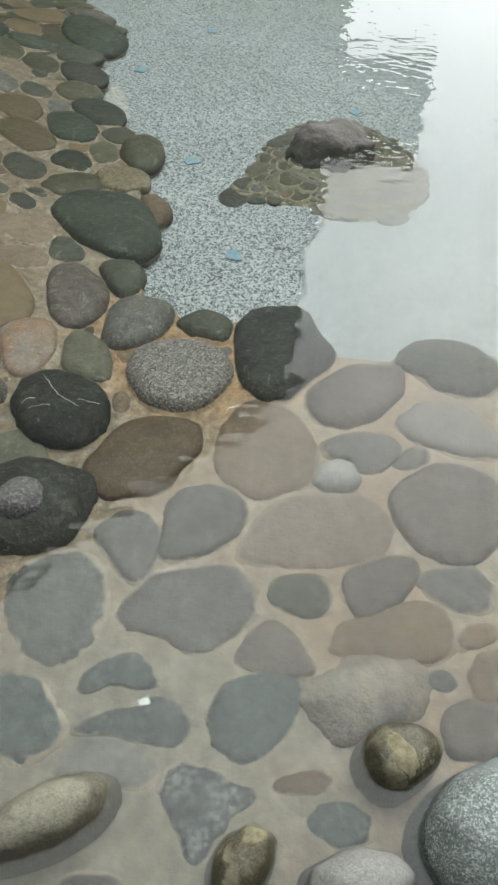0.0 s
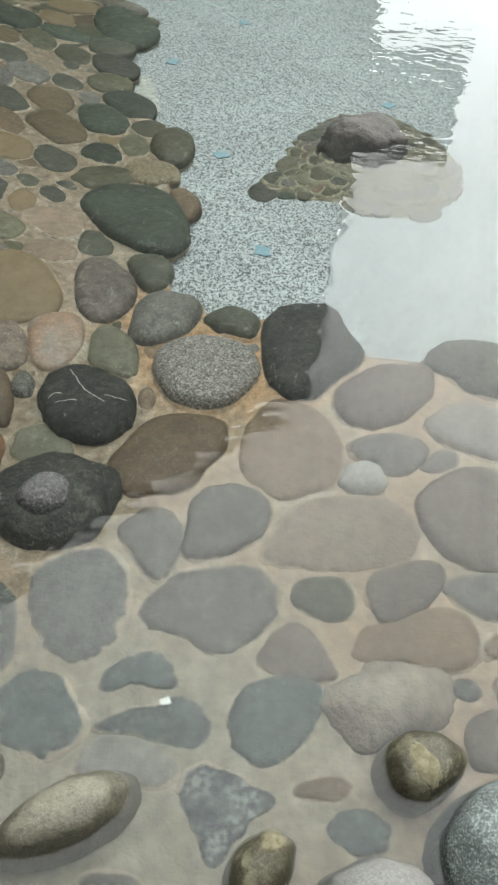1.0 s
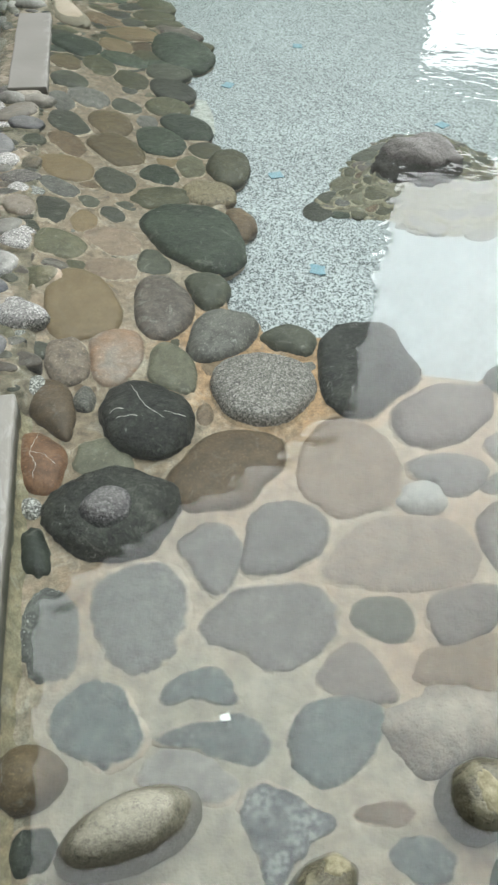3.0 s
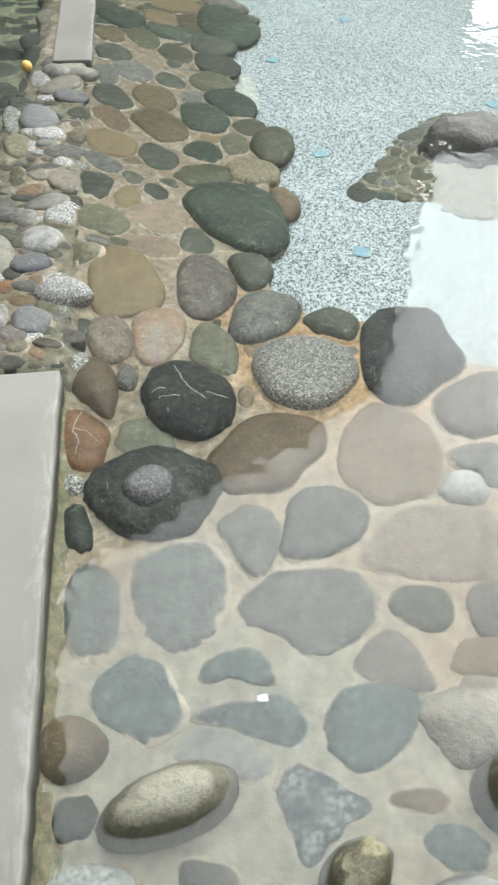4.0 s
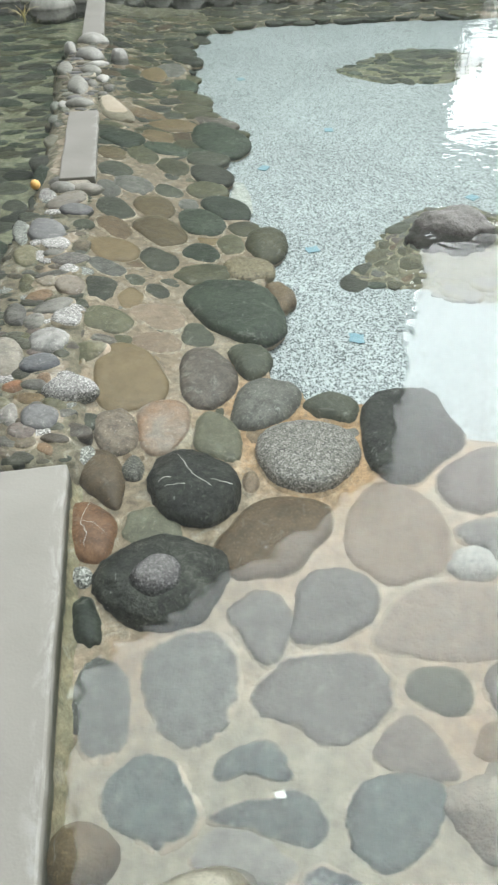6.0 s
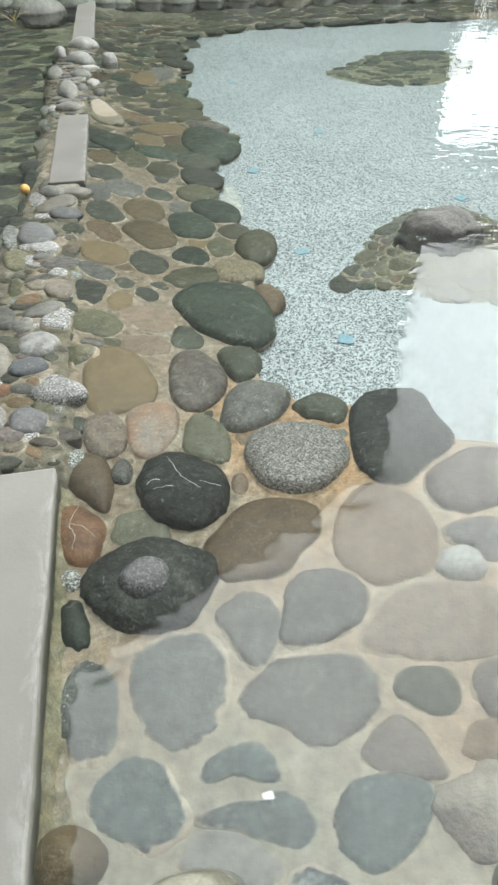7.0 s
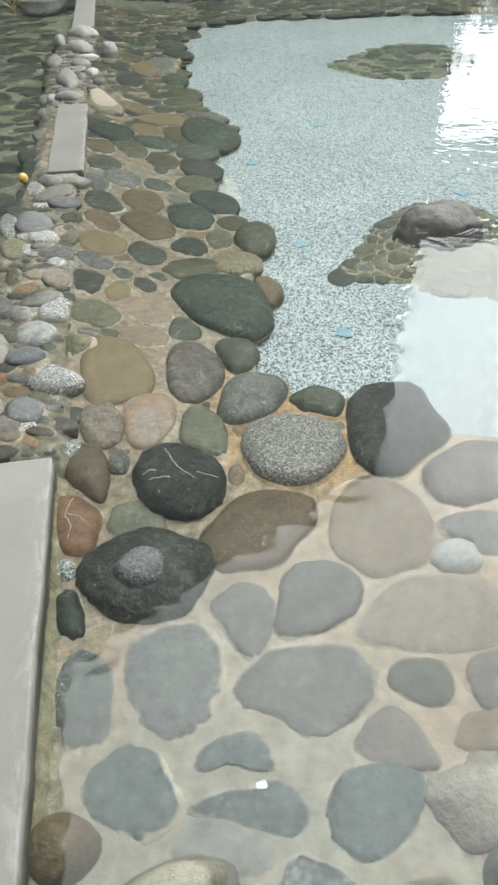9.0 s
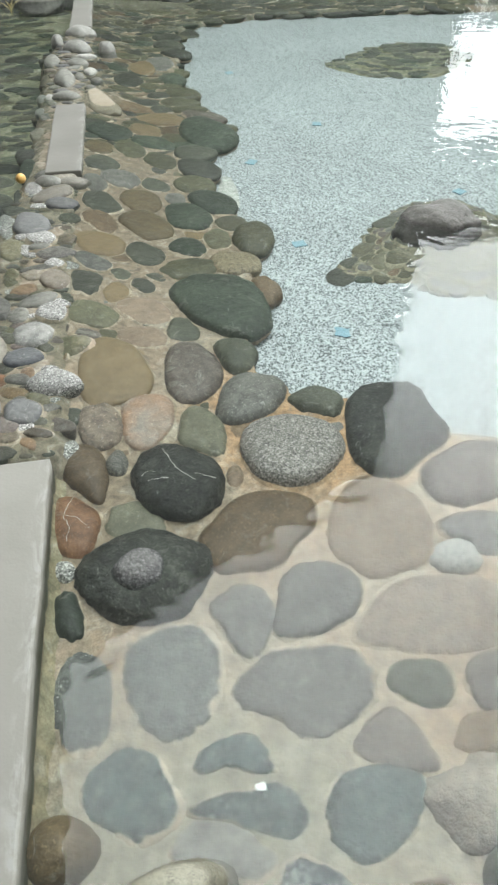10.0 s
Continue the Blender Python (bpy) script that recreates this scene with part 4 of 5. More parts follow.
cobble(shelf, "tan", -0.752, 1.873, 0.202, 0.134, 105, 0.030, (0.10, -0.03, -0.02, 0.02, 0.05, 0.06, -0.02, -0.01, -0.00, -0.00, 0.00, 0.00, -0.00, -0.00))
cobble(shelf, "pink", -0.575, 1.678, 0.145, 0.096, 100, 0.030, (0.01, 0.00, 0.00, -0.01, -0.06, 0.03, -0.03, -0.03, 0.00, -0.00, 0.00, -0.00, 0.01, 0.00))
cobble(shelf, "beige", -0.719, 1.613, 0.112, 0.080, 116, 0.040, (0.05, 0.01, 0.01, -0.01, -0.01, 0.02, -0.03, -0.01, -0.01, 0.00, -0.01, -0.00, -0.01, 0.00))
cobble(shelf, "palegreen", -0.371, 1.642, 0.139, 0.082, 111, 0.030, (0.09, -0.00, -0.01, 0.05, 0.04, -0.03, 0.02, 0.05, -0.01, -0.00, -0.01, -0.02, 0.02, 0.01))
cobble(shelf, "brown", -0.712, 1.409, 0.138, 0.071, 123, 0.050, (0.08, -0.07, -0.00, 0.03, -0.08, -0.01, 0.03, 0.02, -0.01, 0.01, 0.00, -0.00, -0.01, -0.01))
cobble(shelf, "darkspeck", -0.622, 1.464, 0.059, 0.038, 105, 0.040)
rusty = cobble(shelf, "rust", -0.681, 1.198, 0.127, 0.074, 120, 0.050, (-0.02, -0.01, 0.01, -0.01, 0.02, 0.06, 0.02, 0.02, -0.01, -0.02, -0.01, 0.00, 0.00, 0.00))
seam("pale_vein", rusty, [(-0.075, 0.03), (-0.03, 0.012), (0.01, 0.022), (0.06, -0.004), (0.09, -0.02)], 0.0007)
seam("pale_vein", rusty, [(-0.05, -0.04), (-0.01, -0.02), (0.02, 0.018)], 0.0005)
cobble(shelf, "granite", -0.655, 1.032, 0.041, 0.035, 139, 0.030)
cobble(shelf, "palegreen", -0.505, 1.233, 0.095, 0.075, 176, 0.020, (-0.02, -0.00, -0.01, -0.02, -0.08, 0.01, 0.01, -0.02, 0.01, 0.00, -0.04, -0.02, -0.01, 0.01))
cobble(shelf, "darkgreen", -0.594, 0.900, 0.089, 0.039, 119, 0.040, (-0.01, 0.11, -0.04, 0.00, 0.02, -0.05, -0.02, 0.02, -0.03, -0.01, 0.00, -0.02, 0.03, 0.02))
cobble(shelf, "bluegrey", -0.492, 0.680, 0.142, 0.078, 105, 0.015, (0.06, -0.08, 0.00, 0.02, -0.00, 0.01, -0.04, 0.01, 0.00, 0.02, 0.00, -0.00, -0.00, -0.00))
cobble(shelf, "bluegrey", -0.293, 0.759, 0.158, 0.126, 108, 0.015, (-0.01, -0.05, 0.00, -0.01, -0.06, 0.01, -0.03, -0.01, 0.00, -0.00, 0.01, -0.00, 0.01, 0.00))
cobble(shelf, "blue", -0.325, 0.481, 0.117, 0.091, 159, 0.015, (0.04, -0.10, 0.01, -0.01, -0.06, 0.03, 0.01, 0.02, 0.01, -0.02, 0.00, 0.00, 0.00, -0.00))
cobble(shelf, "warmgrey", -0.127, 0.944, 0.110, 0.083, 108, 0.020, (0.07, -0.01, 0.02, 0.01, -0.10, 0.02, 0.01, -0.05, 0.01, -0.01, 0.01, 0.01, 0.00, 0.02))
cobble(shelf, "warmgrey", 0.050, 1.021, 0.143, 0.105, 55, 0.030, (0.08, 0.05, -0.02, 0.00, -0.08, -0.02, 0.03, -0.01, 0.00, 0.01, 0.00, 0.00, -0.01, -0.00))
cobble(shelf, "warmgrey", 0.046, 0.764, 0.170, 0.114, -164, 0.020, (-0.04, -0.10, -0.01, -0.05, 0.05, -0.08, 0.03, -0.02, 0.04, 0.02, 0.00, 0.00, 0.00, -0.01))
cobble(shelf, "blue", -0.112, 0.588, 0.084, 0.045, -167, 0.015, (-0.08, -0.24, 0.13, -0.04, 0.12, 0.18, -0.07, -0.00, -0.01, 0.01, -0.04, 0.04, -0.03, -0.05))
cobble(shelf, "blue", -0.024, 0.496, 0.135, 0.057, -169, 0.012, (-0.14, -0.02, 0.06, -0.01, 0.18, -0.09, 0.03, 0.00, -0.01, -0.00, 0.02, -0.00, 0.04, 0.02))
cobble(shelf, "grey", -0.109, 0.405, 0.106, 0.053, -179, 0.015, (-0.05, -0.11, 0.07, -0.10, 0.02, 0.12, -0.02, 0.06, -0.04, 0.01, -0.00, 0.00, -0.03, -0.01))
cobble(shelf, "blue", 0.199, 0.521, 0.126, 0.086, -142, 0.020, (-0.08, 0.02, -0.02, 0.02, -0.05, 0.00, 0.01, -0.00, -0.00, -0.02, 0.01, 0.00, -0.00, 0.01))
cobble(shelf, "scab", 0.107, 0.326, 0.093, 0.077, -166, 0.015, (0.02, -0.10, -0.08, 0.01, -0.21, -0.07, 0.06, -0.02, 0.01, -0.01, 0.05, 0.03, -0.05, 0.01))
cobble(shelf, "slate", 0.312, 0.819, 0.086, 0.063, -176, 0.020, (-0.09, -0.06, -0.00, -0.05, 0.06, -0.01, -0.03, 0.01, 0.01, 0.01, 0.01, 0.01, -0.00, 0.00))
cobble(shelf, "beige", 0.375, 1.015, 0.220, 0.123, -165, 0.022, (-0.03, -0.01, -0.00, -0.01, 0.04, 0.05, -0.01, 0.04, 0.01, 0.01, -0.00, 0.01, -0.01, 0.01))
cobble(shelf, "brown", -0.123, 1.234, 0.186, 0.138, -140, 0.040, (0.00, -0.10, 0.05, 0.04, -0.02, 0.00, 0.04, -0.03, 0.00, -0.00, -0.01, 0.01, -0.01, -0.01))
cobble(shelf, "flatbrown", 0.229, 1.300, 0.193, 0.159, 87, 0.025, (-0.00, 0.04, 0.00, 0.01, 0.04, 0.03, -0.02, -0.00, -0.01, -0.00, 0.01, 0.00, -0.01, -0.00))
cobble(shelf, "greybrown", 0.528, 1.560, 0.204, 0.115, -141, 0.050, (0.02, -0.01, -0.01, 0.00, -0.04, -0.00, 0.01, 0.01, -0.01, 0.00, 0.01, 0.01, -0.00, -0.01))
cobble(shelf, "warmgrey", 0.514, 1.309, 0.120, 0.077, -169, 0.030, (-0.14, -0.09, -0.03, -0.06, 0.02, -0.12, 0.05, 0.01, 0.01, 0.02, -0.01, 0.02, 0.00, -0.00))
cobble(shelf, "whitegranite", 0.435, 1.210, 0.074, 0.060, -152, 0.055, (0.00, 0.02, 0.01, -0.03, 0.06, -0.01, 0.01, 0.04, 0.02, -0.01, -0.00, -0.01, 0.00, -0.03))
cobble(shelf, "greenslate", 0.864, 1.720, 0.184, 0.138, 168, 0.050, (0.01, -0.01, 0.01, -0.02, 0.03, 0.01, 0.04, 0.02, -0.01, 0.01, 0.01, 0.02, -0.01, 0.00))
cobble(shelf, "speck", 0.802, 1.424, 0.165, 0.112, 164, 0.040, (-0.02, -0.04, 0.01, -0.03, -0.01, 0.10, 0.01, -0.02, -0.00, 0.02, -0.01, -0.00, 0.01, 0.01))
cobble(shelf, "grey", 0.669, 1.296, 0.067, 0.038, -146, 0.020)
cobble(shelf, "greybrown", 0.742, 1.107, 0.184, 0.161, 52, 0.040, (0.04, -0.04, -0.01, -0.01, 0.02, -0.01, 0.01, 0.00, -0.01, -0.00, -0.00, -0.01, 0.00, -0.01))
cobble(shelf, "greybrown", 0.523, 0.859, 0.122, 0.072, -143, 0.030, (-0.04, -0.01, 0.00, -0.00, -0.08, 0.04, -0.00, 0.02, 0.00, -0.01, 0.00, -0.02, 0.00, -0.01))
cobble(shelf, "warmgrey", 0.715, 0.866, 0.101, 0.066, 175, 0.020, (-0.16, -0.01, 0.01, -0.01, 0.10, -0.03, -0.02, 0.00, 0.00, -0.00, -0.00, 0.01, 0.01, -0.02))
cobble(shelf, "brown", 0.543, 0.724, 0.162, 0.079, -170, 0.025, (-0.08, -0.07, 0.04, -0.01, 0.14, 0.00, -0.03, 0.03, -0.02, 0.02, -0.00, 0.01, -0.01, 0.01))
cobble(shelf, "brown", 0.753, 0.733, 0.059, 0.033, -157, 0.020, (-0.07, -0.04, 0.02, -0.00, 0.02, 0.06, -0.03, 0.01, 0.02, -0.02, -0.05, 0.01, -0.01, -0.00))
cobble(shelf, "greybrown", 0.253, 0.666, 0.094, 0.070, 163, 0.020, (0.03, -0.04, -0.01, 0.00, -0.09, 0.10, 0.01, 0.02, -0.01, -0.00, 0.00, -0.03, -0.01, -0.00))
cobble(shelf, "bluegrey", 0.650, 0.619, 0.038, 0.030, 173, 0.015)
cobble(shelf, "brown", 0.777, 0.636, 0.077, 0.061, -136, 0.020, (-0.04, 0.04, 0.01, -0.00, -0.01, -0.00, 0.00, 0.02, 0.01, -0.02, 0.02, 0.05, 0.01, 0.00))
cobble(shelf, "greybrown", 0.703, 0.511, 0.094, 0.072, -168, 0.030, (-0.11, 0.05, 0.02, 0.01, -0.03, 0.00, -0.03, 0.02, 0.01, -0.02, -0.03, 0.01, 0.02, -0.03))
cobble(shelf, "blue", 0.381, 0.310, 0.072, 0.044, -179, 0.015, (-0.03, -0.04, 0.01, -0.02, 0.06, 0.01, 0.02, -0.01, 0.02, -0.00, 0.01, 0.02, 0.01, -0.04))
cobble(shelf, "brown", 0.323, 0.386, 0.078, 0.025, -170, 0.010)
cobble(shelf, "darkgreen", -0.382, 0.235, 0.051, 0.045, -151, 0.020, (0.01, 0.00, -0.02, 0.01, -0.04, 0.01, -0.03, 0.01, 0.00, -0.00, 0.03, -0.05, 0.00, 0.00))
cobble(shelf, "grey", -0.095, 0.179, 0.063, 0.032, 180, 0.030)
cobble(shelf, "pinkbeige", -0.749, 2.349, 0.134, 0.098, 158, 0.015)
cobble(shelf, "pinkbeige", -0.712, 2.155, 0.111, 0.086, 173, 0.015)
cobble(shelf, "olive", -0.840, 2.139, 0.061, 0.039, 128, 0.009)
cobble(shelf, "greybrown", -0.905, 2.101, 0.064, 0.043, 156, 0.012)
cobble(shelf, "paleolive", -0.963, 2.005, 0.110, 0.073, 176, 0.022)
cobble(shelf, "greybrown", -1.022, 2.129, 0.048, 0.036, 171, 0.011)
cobble(shelf, "tan", -0.974, 1.939, 0.056, 0.030, -178, 0.006)
cobble(shelf, "greenslate", -0.652, 3.495, 0.193, 0.115, 135, 0.029)
cobble(shelf, "olive", -0.802, 3.720, 0.136, 0.107, 156, 0.024)
cobble(shelf, "slate", -0.816, 3.955, 0.189, 0.114, 133, 0.028)
cobble(shelf, "slate", -0.891, 4.205, 0.158, 0.127, 138, 0.028)
cobble(shelf, "greenslate", -0.860, 4.529, 0.295, 0.175, 120, 0.043, (0.04, 0.01, -0.02, 0.03, 0.03, 0.00, 0.02, -0.02, -0.00, 0.01, -0.00, 0.01, -0.01, -0.01))
cobble(shelf, "olive", -1.075, 4.056, 0.155, 0.099, 124, 0.021)
cobble(shelf, "slate", -1.047, 3.909, 0.059, 0.051, 131, 0.010)
cobble(shelf, "slate", -1.015, 3.673, 0.107, 0.079, 136, 0.017)
cobble(shelf, "grey", -0.870, 3.530, 0.089, 0.060, 114, 0.012)
cobble(shelf, "greenslate", -0.753, 3.305, 0.196, 0.118, 126, 0.027)
cobble(shelf, "ochre", -0.935, 3.147, 0.183, 0.126, 130, 0.027)
cobble(shelf, "ochre", -1.033, 3.422, 0.158, 0.111, 124, 0.023)
cobble(shelf, "greenslate", -0.688, 2.968, 0.117, 0.092, 130, 0.019)
cobble(shelf, "slate", -0.866, 2.838, 0.124, 0.091, 125, 0.019)
cobble(shelf, "paleolive", -0.554, 3.076, 0.122, 0.074, 107, 0.014)
cobble(shelf, "olive", -0.510, 3.243, 0.100, 0.082, 137, 0.018)
cobble(shelf, "tan", -0.679, 3.114, 0.066, 0.053, 133, 0.011)
cobble(shelf, "slate", -0.803, 2.554, 0.071, 0.055, 129, 0.011)
cobble(shelf, "slate", -0.920, 2.621, 0.060, 0.046, 140, 0.009)
cobble(shelf, "slate", -1.049, 2.513, 0.132, 0.071, 115, 0.015, (-0.03, 0.05, -0.05, -0.03, -0.01, 0.07, -0.03, 0.05, -0.01, -0.04, 0.00, -0.01, -0.02, 0.02))
cobble(shelf, "paleolive", -0.941, 2.252, 0.124, 0.091, 151, 0.021)
cobble(shelf, "tan", -0.899, 2.454, 0.090, 0.060, 102, 0.012)
cobble(shelf, "grey", -1.074, 2.683, 0.112, 0.061, 156, 0.018)
cobble(shelf, "tan", -1.096, 2.868, 0.146, 0.106, 152, 0.025)
cobble(shelf, "brown", -1.163, 3.111, 0.143, 0.080, 131, 0.018)
cobble(shelf, "slate", -1.231, 3.337, 0.159, 0.093, 129, 0.020)
cobble(shelf, "grey", -1.334, 3.575, 0.161, 0.068, 117, 0.013)
cobble(shelf, "grey", -1.221, 3.686, 0.149, 0.105, 138, 0.024)
cobble(shelf, "slate", -1.384, 3.874, 0.125, 0.109, 125, 0.022)
cobble(shelf, "ochre", -1.476, 4.121, 0.129, 0.096, 123, 0.019)
cobble(shelf, "olive", -1.292, 4.161, 0.154, 0.091, 127, 0.020)
cobble(shelf, "greenslate", -1.183, 4.336, 0.167, 0.118, 159, 0.028)
cobble(shelf, "greenslate", -1.499, 4.419, 0.192, 0.139, 141, 0.032)
cobble(shelf, "tan", -1.287, 4.545, 0.133, 0.099, 150, 0.023)
cobble(shelf, "brown", -1.126, 4.581, 0.124, 0.077, 122, 0.016)
cobble(shelf, "tan", -1.242, 4.797, 0.202, 0.123, 170, 0.029)
cobble(shelf, "olive", -1.086, 5.027, 0.157, 0.106, 162, 0.024)
cobble(shelf, "greybrown", -0.950, 4.887, 0.170, 0.120, 155, 0.028)
cobble(shelf, "olive", -1.190, 5.189, 0.153, 0.098, 178, 0.020)
cobble(shelf, "olive", -1.224, 5.434, 0.177, 0.134, 132, 0.030)
cobble(shelf, "greenslate", -1.376, 5.790, 0.184, 0.112, 117, 0.024)
cobble(shelf, "grey", -1.582, 6.234, 0.232, 0.117, 111, 0.024)
cobble(shelf, "slate", -1.508, 6.565, 0.204, 0.133, 129, 0.030)
cobble(shelf, "slate", -1.645, 6.858, 0.166, 0.136, 124, 0.028)
cobble(shelf, "slate", -1.717, 7.110, 0.153, 0.128, 155, 0.028)
cobble(shelf, "slate", -1.639, 7.530, 0.235, 0.126, 129, 0.031)
cobble(shelf, "slate", -1.699, 5.641, 0.182, 0.119, 114, 0.024)
cobble(shelf, "slate", -1.884, 6.080, 0.110, 0.075, 116, 0.015)
cobble(shelf, "tan", -1.689, 6.053, 0.209, 0.113, 108, 0.023)
cobble(shelf, "brown", -1.466, 4.969, 0.161, 0.092, 163, 0.024)
cobble(ridge, "granite", -0.929, 1.763, 0.101, 0.075, -167, 0.055)
cobble(ridge, "slate", -0.834, 1.646, 0.059, 0.043, 174, 0.015)
cobble(ridge, "greybrown", -0.850, 1.560, 0.071, 0.038, 178, 0.013)
cobble(ridge, "purple", -0.974, 1.591, 0.075, 0.065, 153, 0.026)
cobble(ridge, "tanbare", -0.888, 1.499, 0.056, 0.027, 172, 0.016)
cobble(ridge, "brown", -0.905, 1.455, 0.048, 0.025, 146, 0.012)
cobble(ridge, "granite", -0.791, 1.472, 0.051, 0.038, 70, 0.014)
cobble(ridge, "slate", -0.829, 1.426, 0.025, 0.018, 176, 0.008)
cobble(ridge, "tanbare", -0.977, 1.473, 0.043, 0.036, 159, 0.015)
cobble(ridge, "ink", -1.087, 1.891, 0.079, 0.062, -166, 0.024)
cobble(ridge, "patch", -1.110, 2.041, 0.085, 0.081, 147, 0.035)
cobble(ridge, "granite", -1.095, 2.219, 0.087, 0.064, 119, 0.025)
cobble(ridge, "pale", -1.182, 2.286, 0.090, 0.063, -148, 0.025)
cobble(ridge, "slate", -1.084, 2.332, 0.057, 0.038, 132, 0.014)
cobble(ridge, "pale", -1.220, 2.169, 0.059, 0.050, 119, 0.019)
cobble(ridge, "dome", -1.170, 2.466, 0.096, 0.066, 127, 0.026)
cobble(ridge, "brown", -1.273, 2.372, 0.064, 0.053, 51, 0.017)
cobble(ridge, "olive", -1.358, 2.437, 0.128, 0.035, 113, 0.012)
cobble(ridge, "tanbare", -1.272, 2.483, 0.061, 0.046, 168, 0.017)
cobble(ridge, "pale", -1.285, 2.553, 0.085, 0.040, -158, 0.012)
cobble(ridge, "darkspeck", -1.253, 2.701, 0.094, 0.061, -166, 0.019)
cobble(ridge, "granite", -1.162, 2.616, 0.049, 0.036, 174, 0.012)
cobble(ridge, "granite", -1.375, 2.844, 0.094, 0.066, 144, 0.022)
cobble(ridge, "granite", -1.405, 2.724, 0.061, 0.046, 134, 0.015)
cobble(ridge, "tanbare", -1.253, 2.844, 0.061, 0.055, 108, 0.017)
cobble(ridge, "tanbare", -1.314, 2.962, 0.059, 0.038, 177, 0.010)
cobble(ridge, "slate", -1.318, 3.085, 0.069, 0.053, 147, 0.018)
cobble(ridge, "purple", -1.404, 3.224, 0.097, 0.072, 162, 0.030)
cobble(ridge, "brown", -1.288, 3.193, 0.043, 0.024, 113, 0.007)
cobble(ridge, "purple", -1.467, 2.969, 0.142, 0.091, 124, 0.039)
cobble(ridge, "granite", -1.604, 2.978, 0.166, 0.048, 114, 0.020)
cobble(ridge, "tanbare", -1.485, 3.319, 0.127, 0.075, 53, 0.035)
cobble(ridge, "pale", -1.622, 3.567, 0.092, 0.055, 117, 0.021)
cobble(ridge, "cream", -1.509, 3.573, 0.081, 0.067, 140, 0.022)
cobble(ridge, "pale", -1.412, 3.529, 0.148, 0.034, 100, 0.014)
cobble(ridge, "granite", -1.622, 3.391, 0.100, 0.050, 115, 0.019)
cobble(ridge, "pale", -1.870, 3.972, 0.149, 0.096, 129, 0.038)
cobble(ridge, "greenslate", -1.763, 3.691, 0.174, 0.068, 113, 0.027)
cobble(ridge, "cream", -1.922, 4.281, 0.121, 0.059, 115, 0.023)
cobble(ridge, "slate", -1.626, 3.137, 0.075, 0.059, 155, 0.020)
cobble(ridge, "slate", -1.674, 3.311, 0.109, 0.032, 113, 0.013)
cobble(ridge, "paleolive", -1.473, 2.722, 0.120, 0.068, 119, 0.026)
cobble(ridge, "cream", -1.238, 1.923, 0.146, 0.066, 117, 0.031)
cobble(ridge, "pale", -1.317, 2.211, 0.097, 0.051, 118, 0.024)
cobble(ridge, "grey", -1.086, 1.599, 0.069, 0.035, 118, 0.017)
cobble(ridge, "granite", -1.138, 1.599, 0.095, 0.030, 115, 0.013)
cobble(ridge, "ochre", -1.053, 1.695, 0.068, 0.035, -177, 0.014)
cobble(ridge, "rust", -1.123, 1.758, 0.061, 0.040, -164, 0.013)
cobble(ridge, "purple", -1.066, 1.435, 0.058, 0.033, 122, 0.013)
cobble(ridge, "brown", -1.042, 1.811, 0.039, 0.029, 129, 0.011)
for along, aside, kind, wide, deep, turn, high in ((3.66, -0.02, "cream", 0.1, 0.06, 12, 0.05), (3.67, -0.15, "pale", 0.09, 0.055, 170, 0.055), (3.55, -0.09, "tanbare", 0.08, 0.05, 30, 0.04)):
    cobble(ridge, kind, *on_line(along, aside), wide, deep, turn, high)
cobble(ridge, "white", -2.473, 6.858, 0.153, 0.103, 163, 0.088)
cobble(ridge, "white", -2.636, 6.720, 0.301, 0.053, 110, 0.046)
cobble(ridge, "white", -2.316, 6.294, 0.141, 0.103, 154, 0.086)
cobble(ridge, "white", -2.612, 7.251, 0.110, 0.084, -179, 0.061)
cobble(ridge, "pale", -2.165, 5.843, 0.093, 0.077, 173, 0.056)
cobble(ridge, "pale", -2.408, 5.899, 0.211, 0.068, 111, 0.048)
cobble(ridge, "pale", -2.129, 5.410, 0.252, 0.080, 110, 0.062)
cobble(ridge, "white", -2.005, 5.661, 0.099, 0.055, 112, 0.039)
cobble(ridge, "pale", -2.050, 5.512, 0.105, 0.041, 110, 0.029)
cobble(ridge, "purple", -1.697, 5.129, 0.184, 0.073, 109, 0.056)
cobble(ridge, "pale", -1.967, 4.975, 0.105, 0.074, -178, 0.055)
cobble(ridge, "white", -2.174, 5.028, 0.102, 0.049, 114, 0.035)
cobble(ridge, "slate", -2.036, 4.843, 0.079, 0.038, 113, 0.027)
cobble(ridge, "white", -2.072, 4.717, 0.089, 0.041, 114, 0.029)
cobble(ridge, "white", -2.184, 6.082, 0.104, 0.054, -173, 0.041)
cobble(ridge, "white", -2.098, 4.982, 0.083, 0.039, 113, 0.028)
cobble(ridge, "pale", -1.888, 5.431, 0.082, 0.055, 114, 0.039)
cobble(ridge, "pale", -1.986, 4.581, 0.098, 0.041, 113, 0.016)
cobble(ridge, "pale", -1.879, 5.257, 0.064, 0.049, 119, 0.035)
cobble(ridge, "slate", -1.486, 4.852, 0.082, 0.061, 153, 0.051)

cobble(shelf, "whitegranite", -0.31, 0.115, 0.1, 0.055, 8, 0.03)
cobble(shelf, "flatbrown", -0.232, 1.455, 0.055, 0.03, 95, 0.02)
boulder("boulder", "pale upright stone leaning on the ridge of stones", STONE["white"], -2.04, 6.25, 0.085, 0.075, 15, 0.2, mild_lobes(41), z=-0.03, sharp=0.6)
boulder("boulder", "small whitish upright stone at the ridge", STONE["white"], -2.56, 6.47, 0.062, 0.06, 40, 0.17, mild_lobes(43), z=0.0, sharp=0.6)

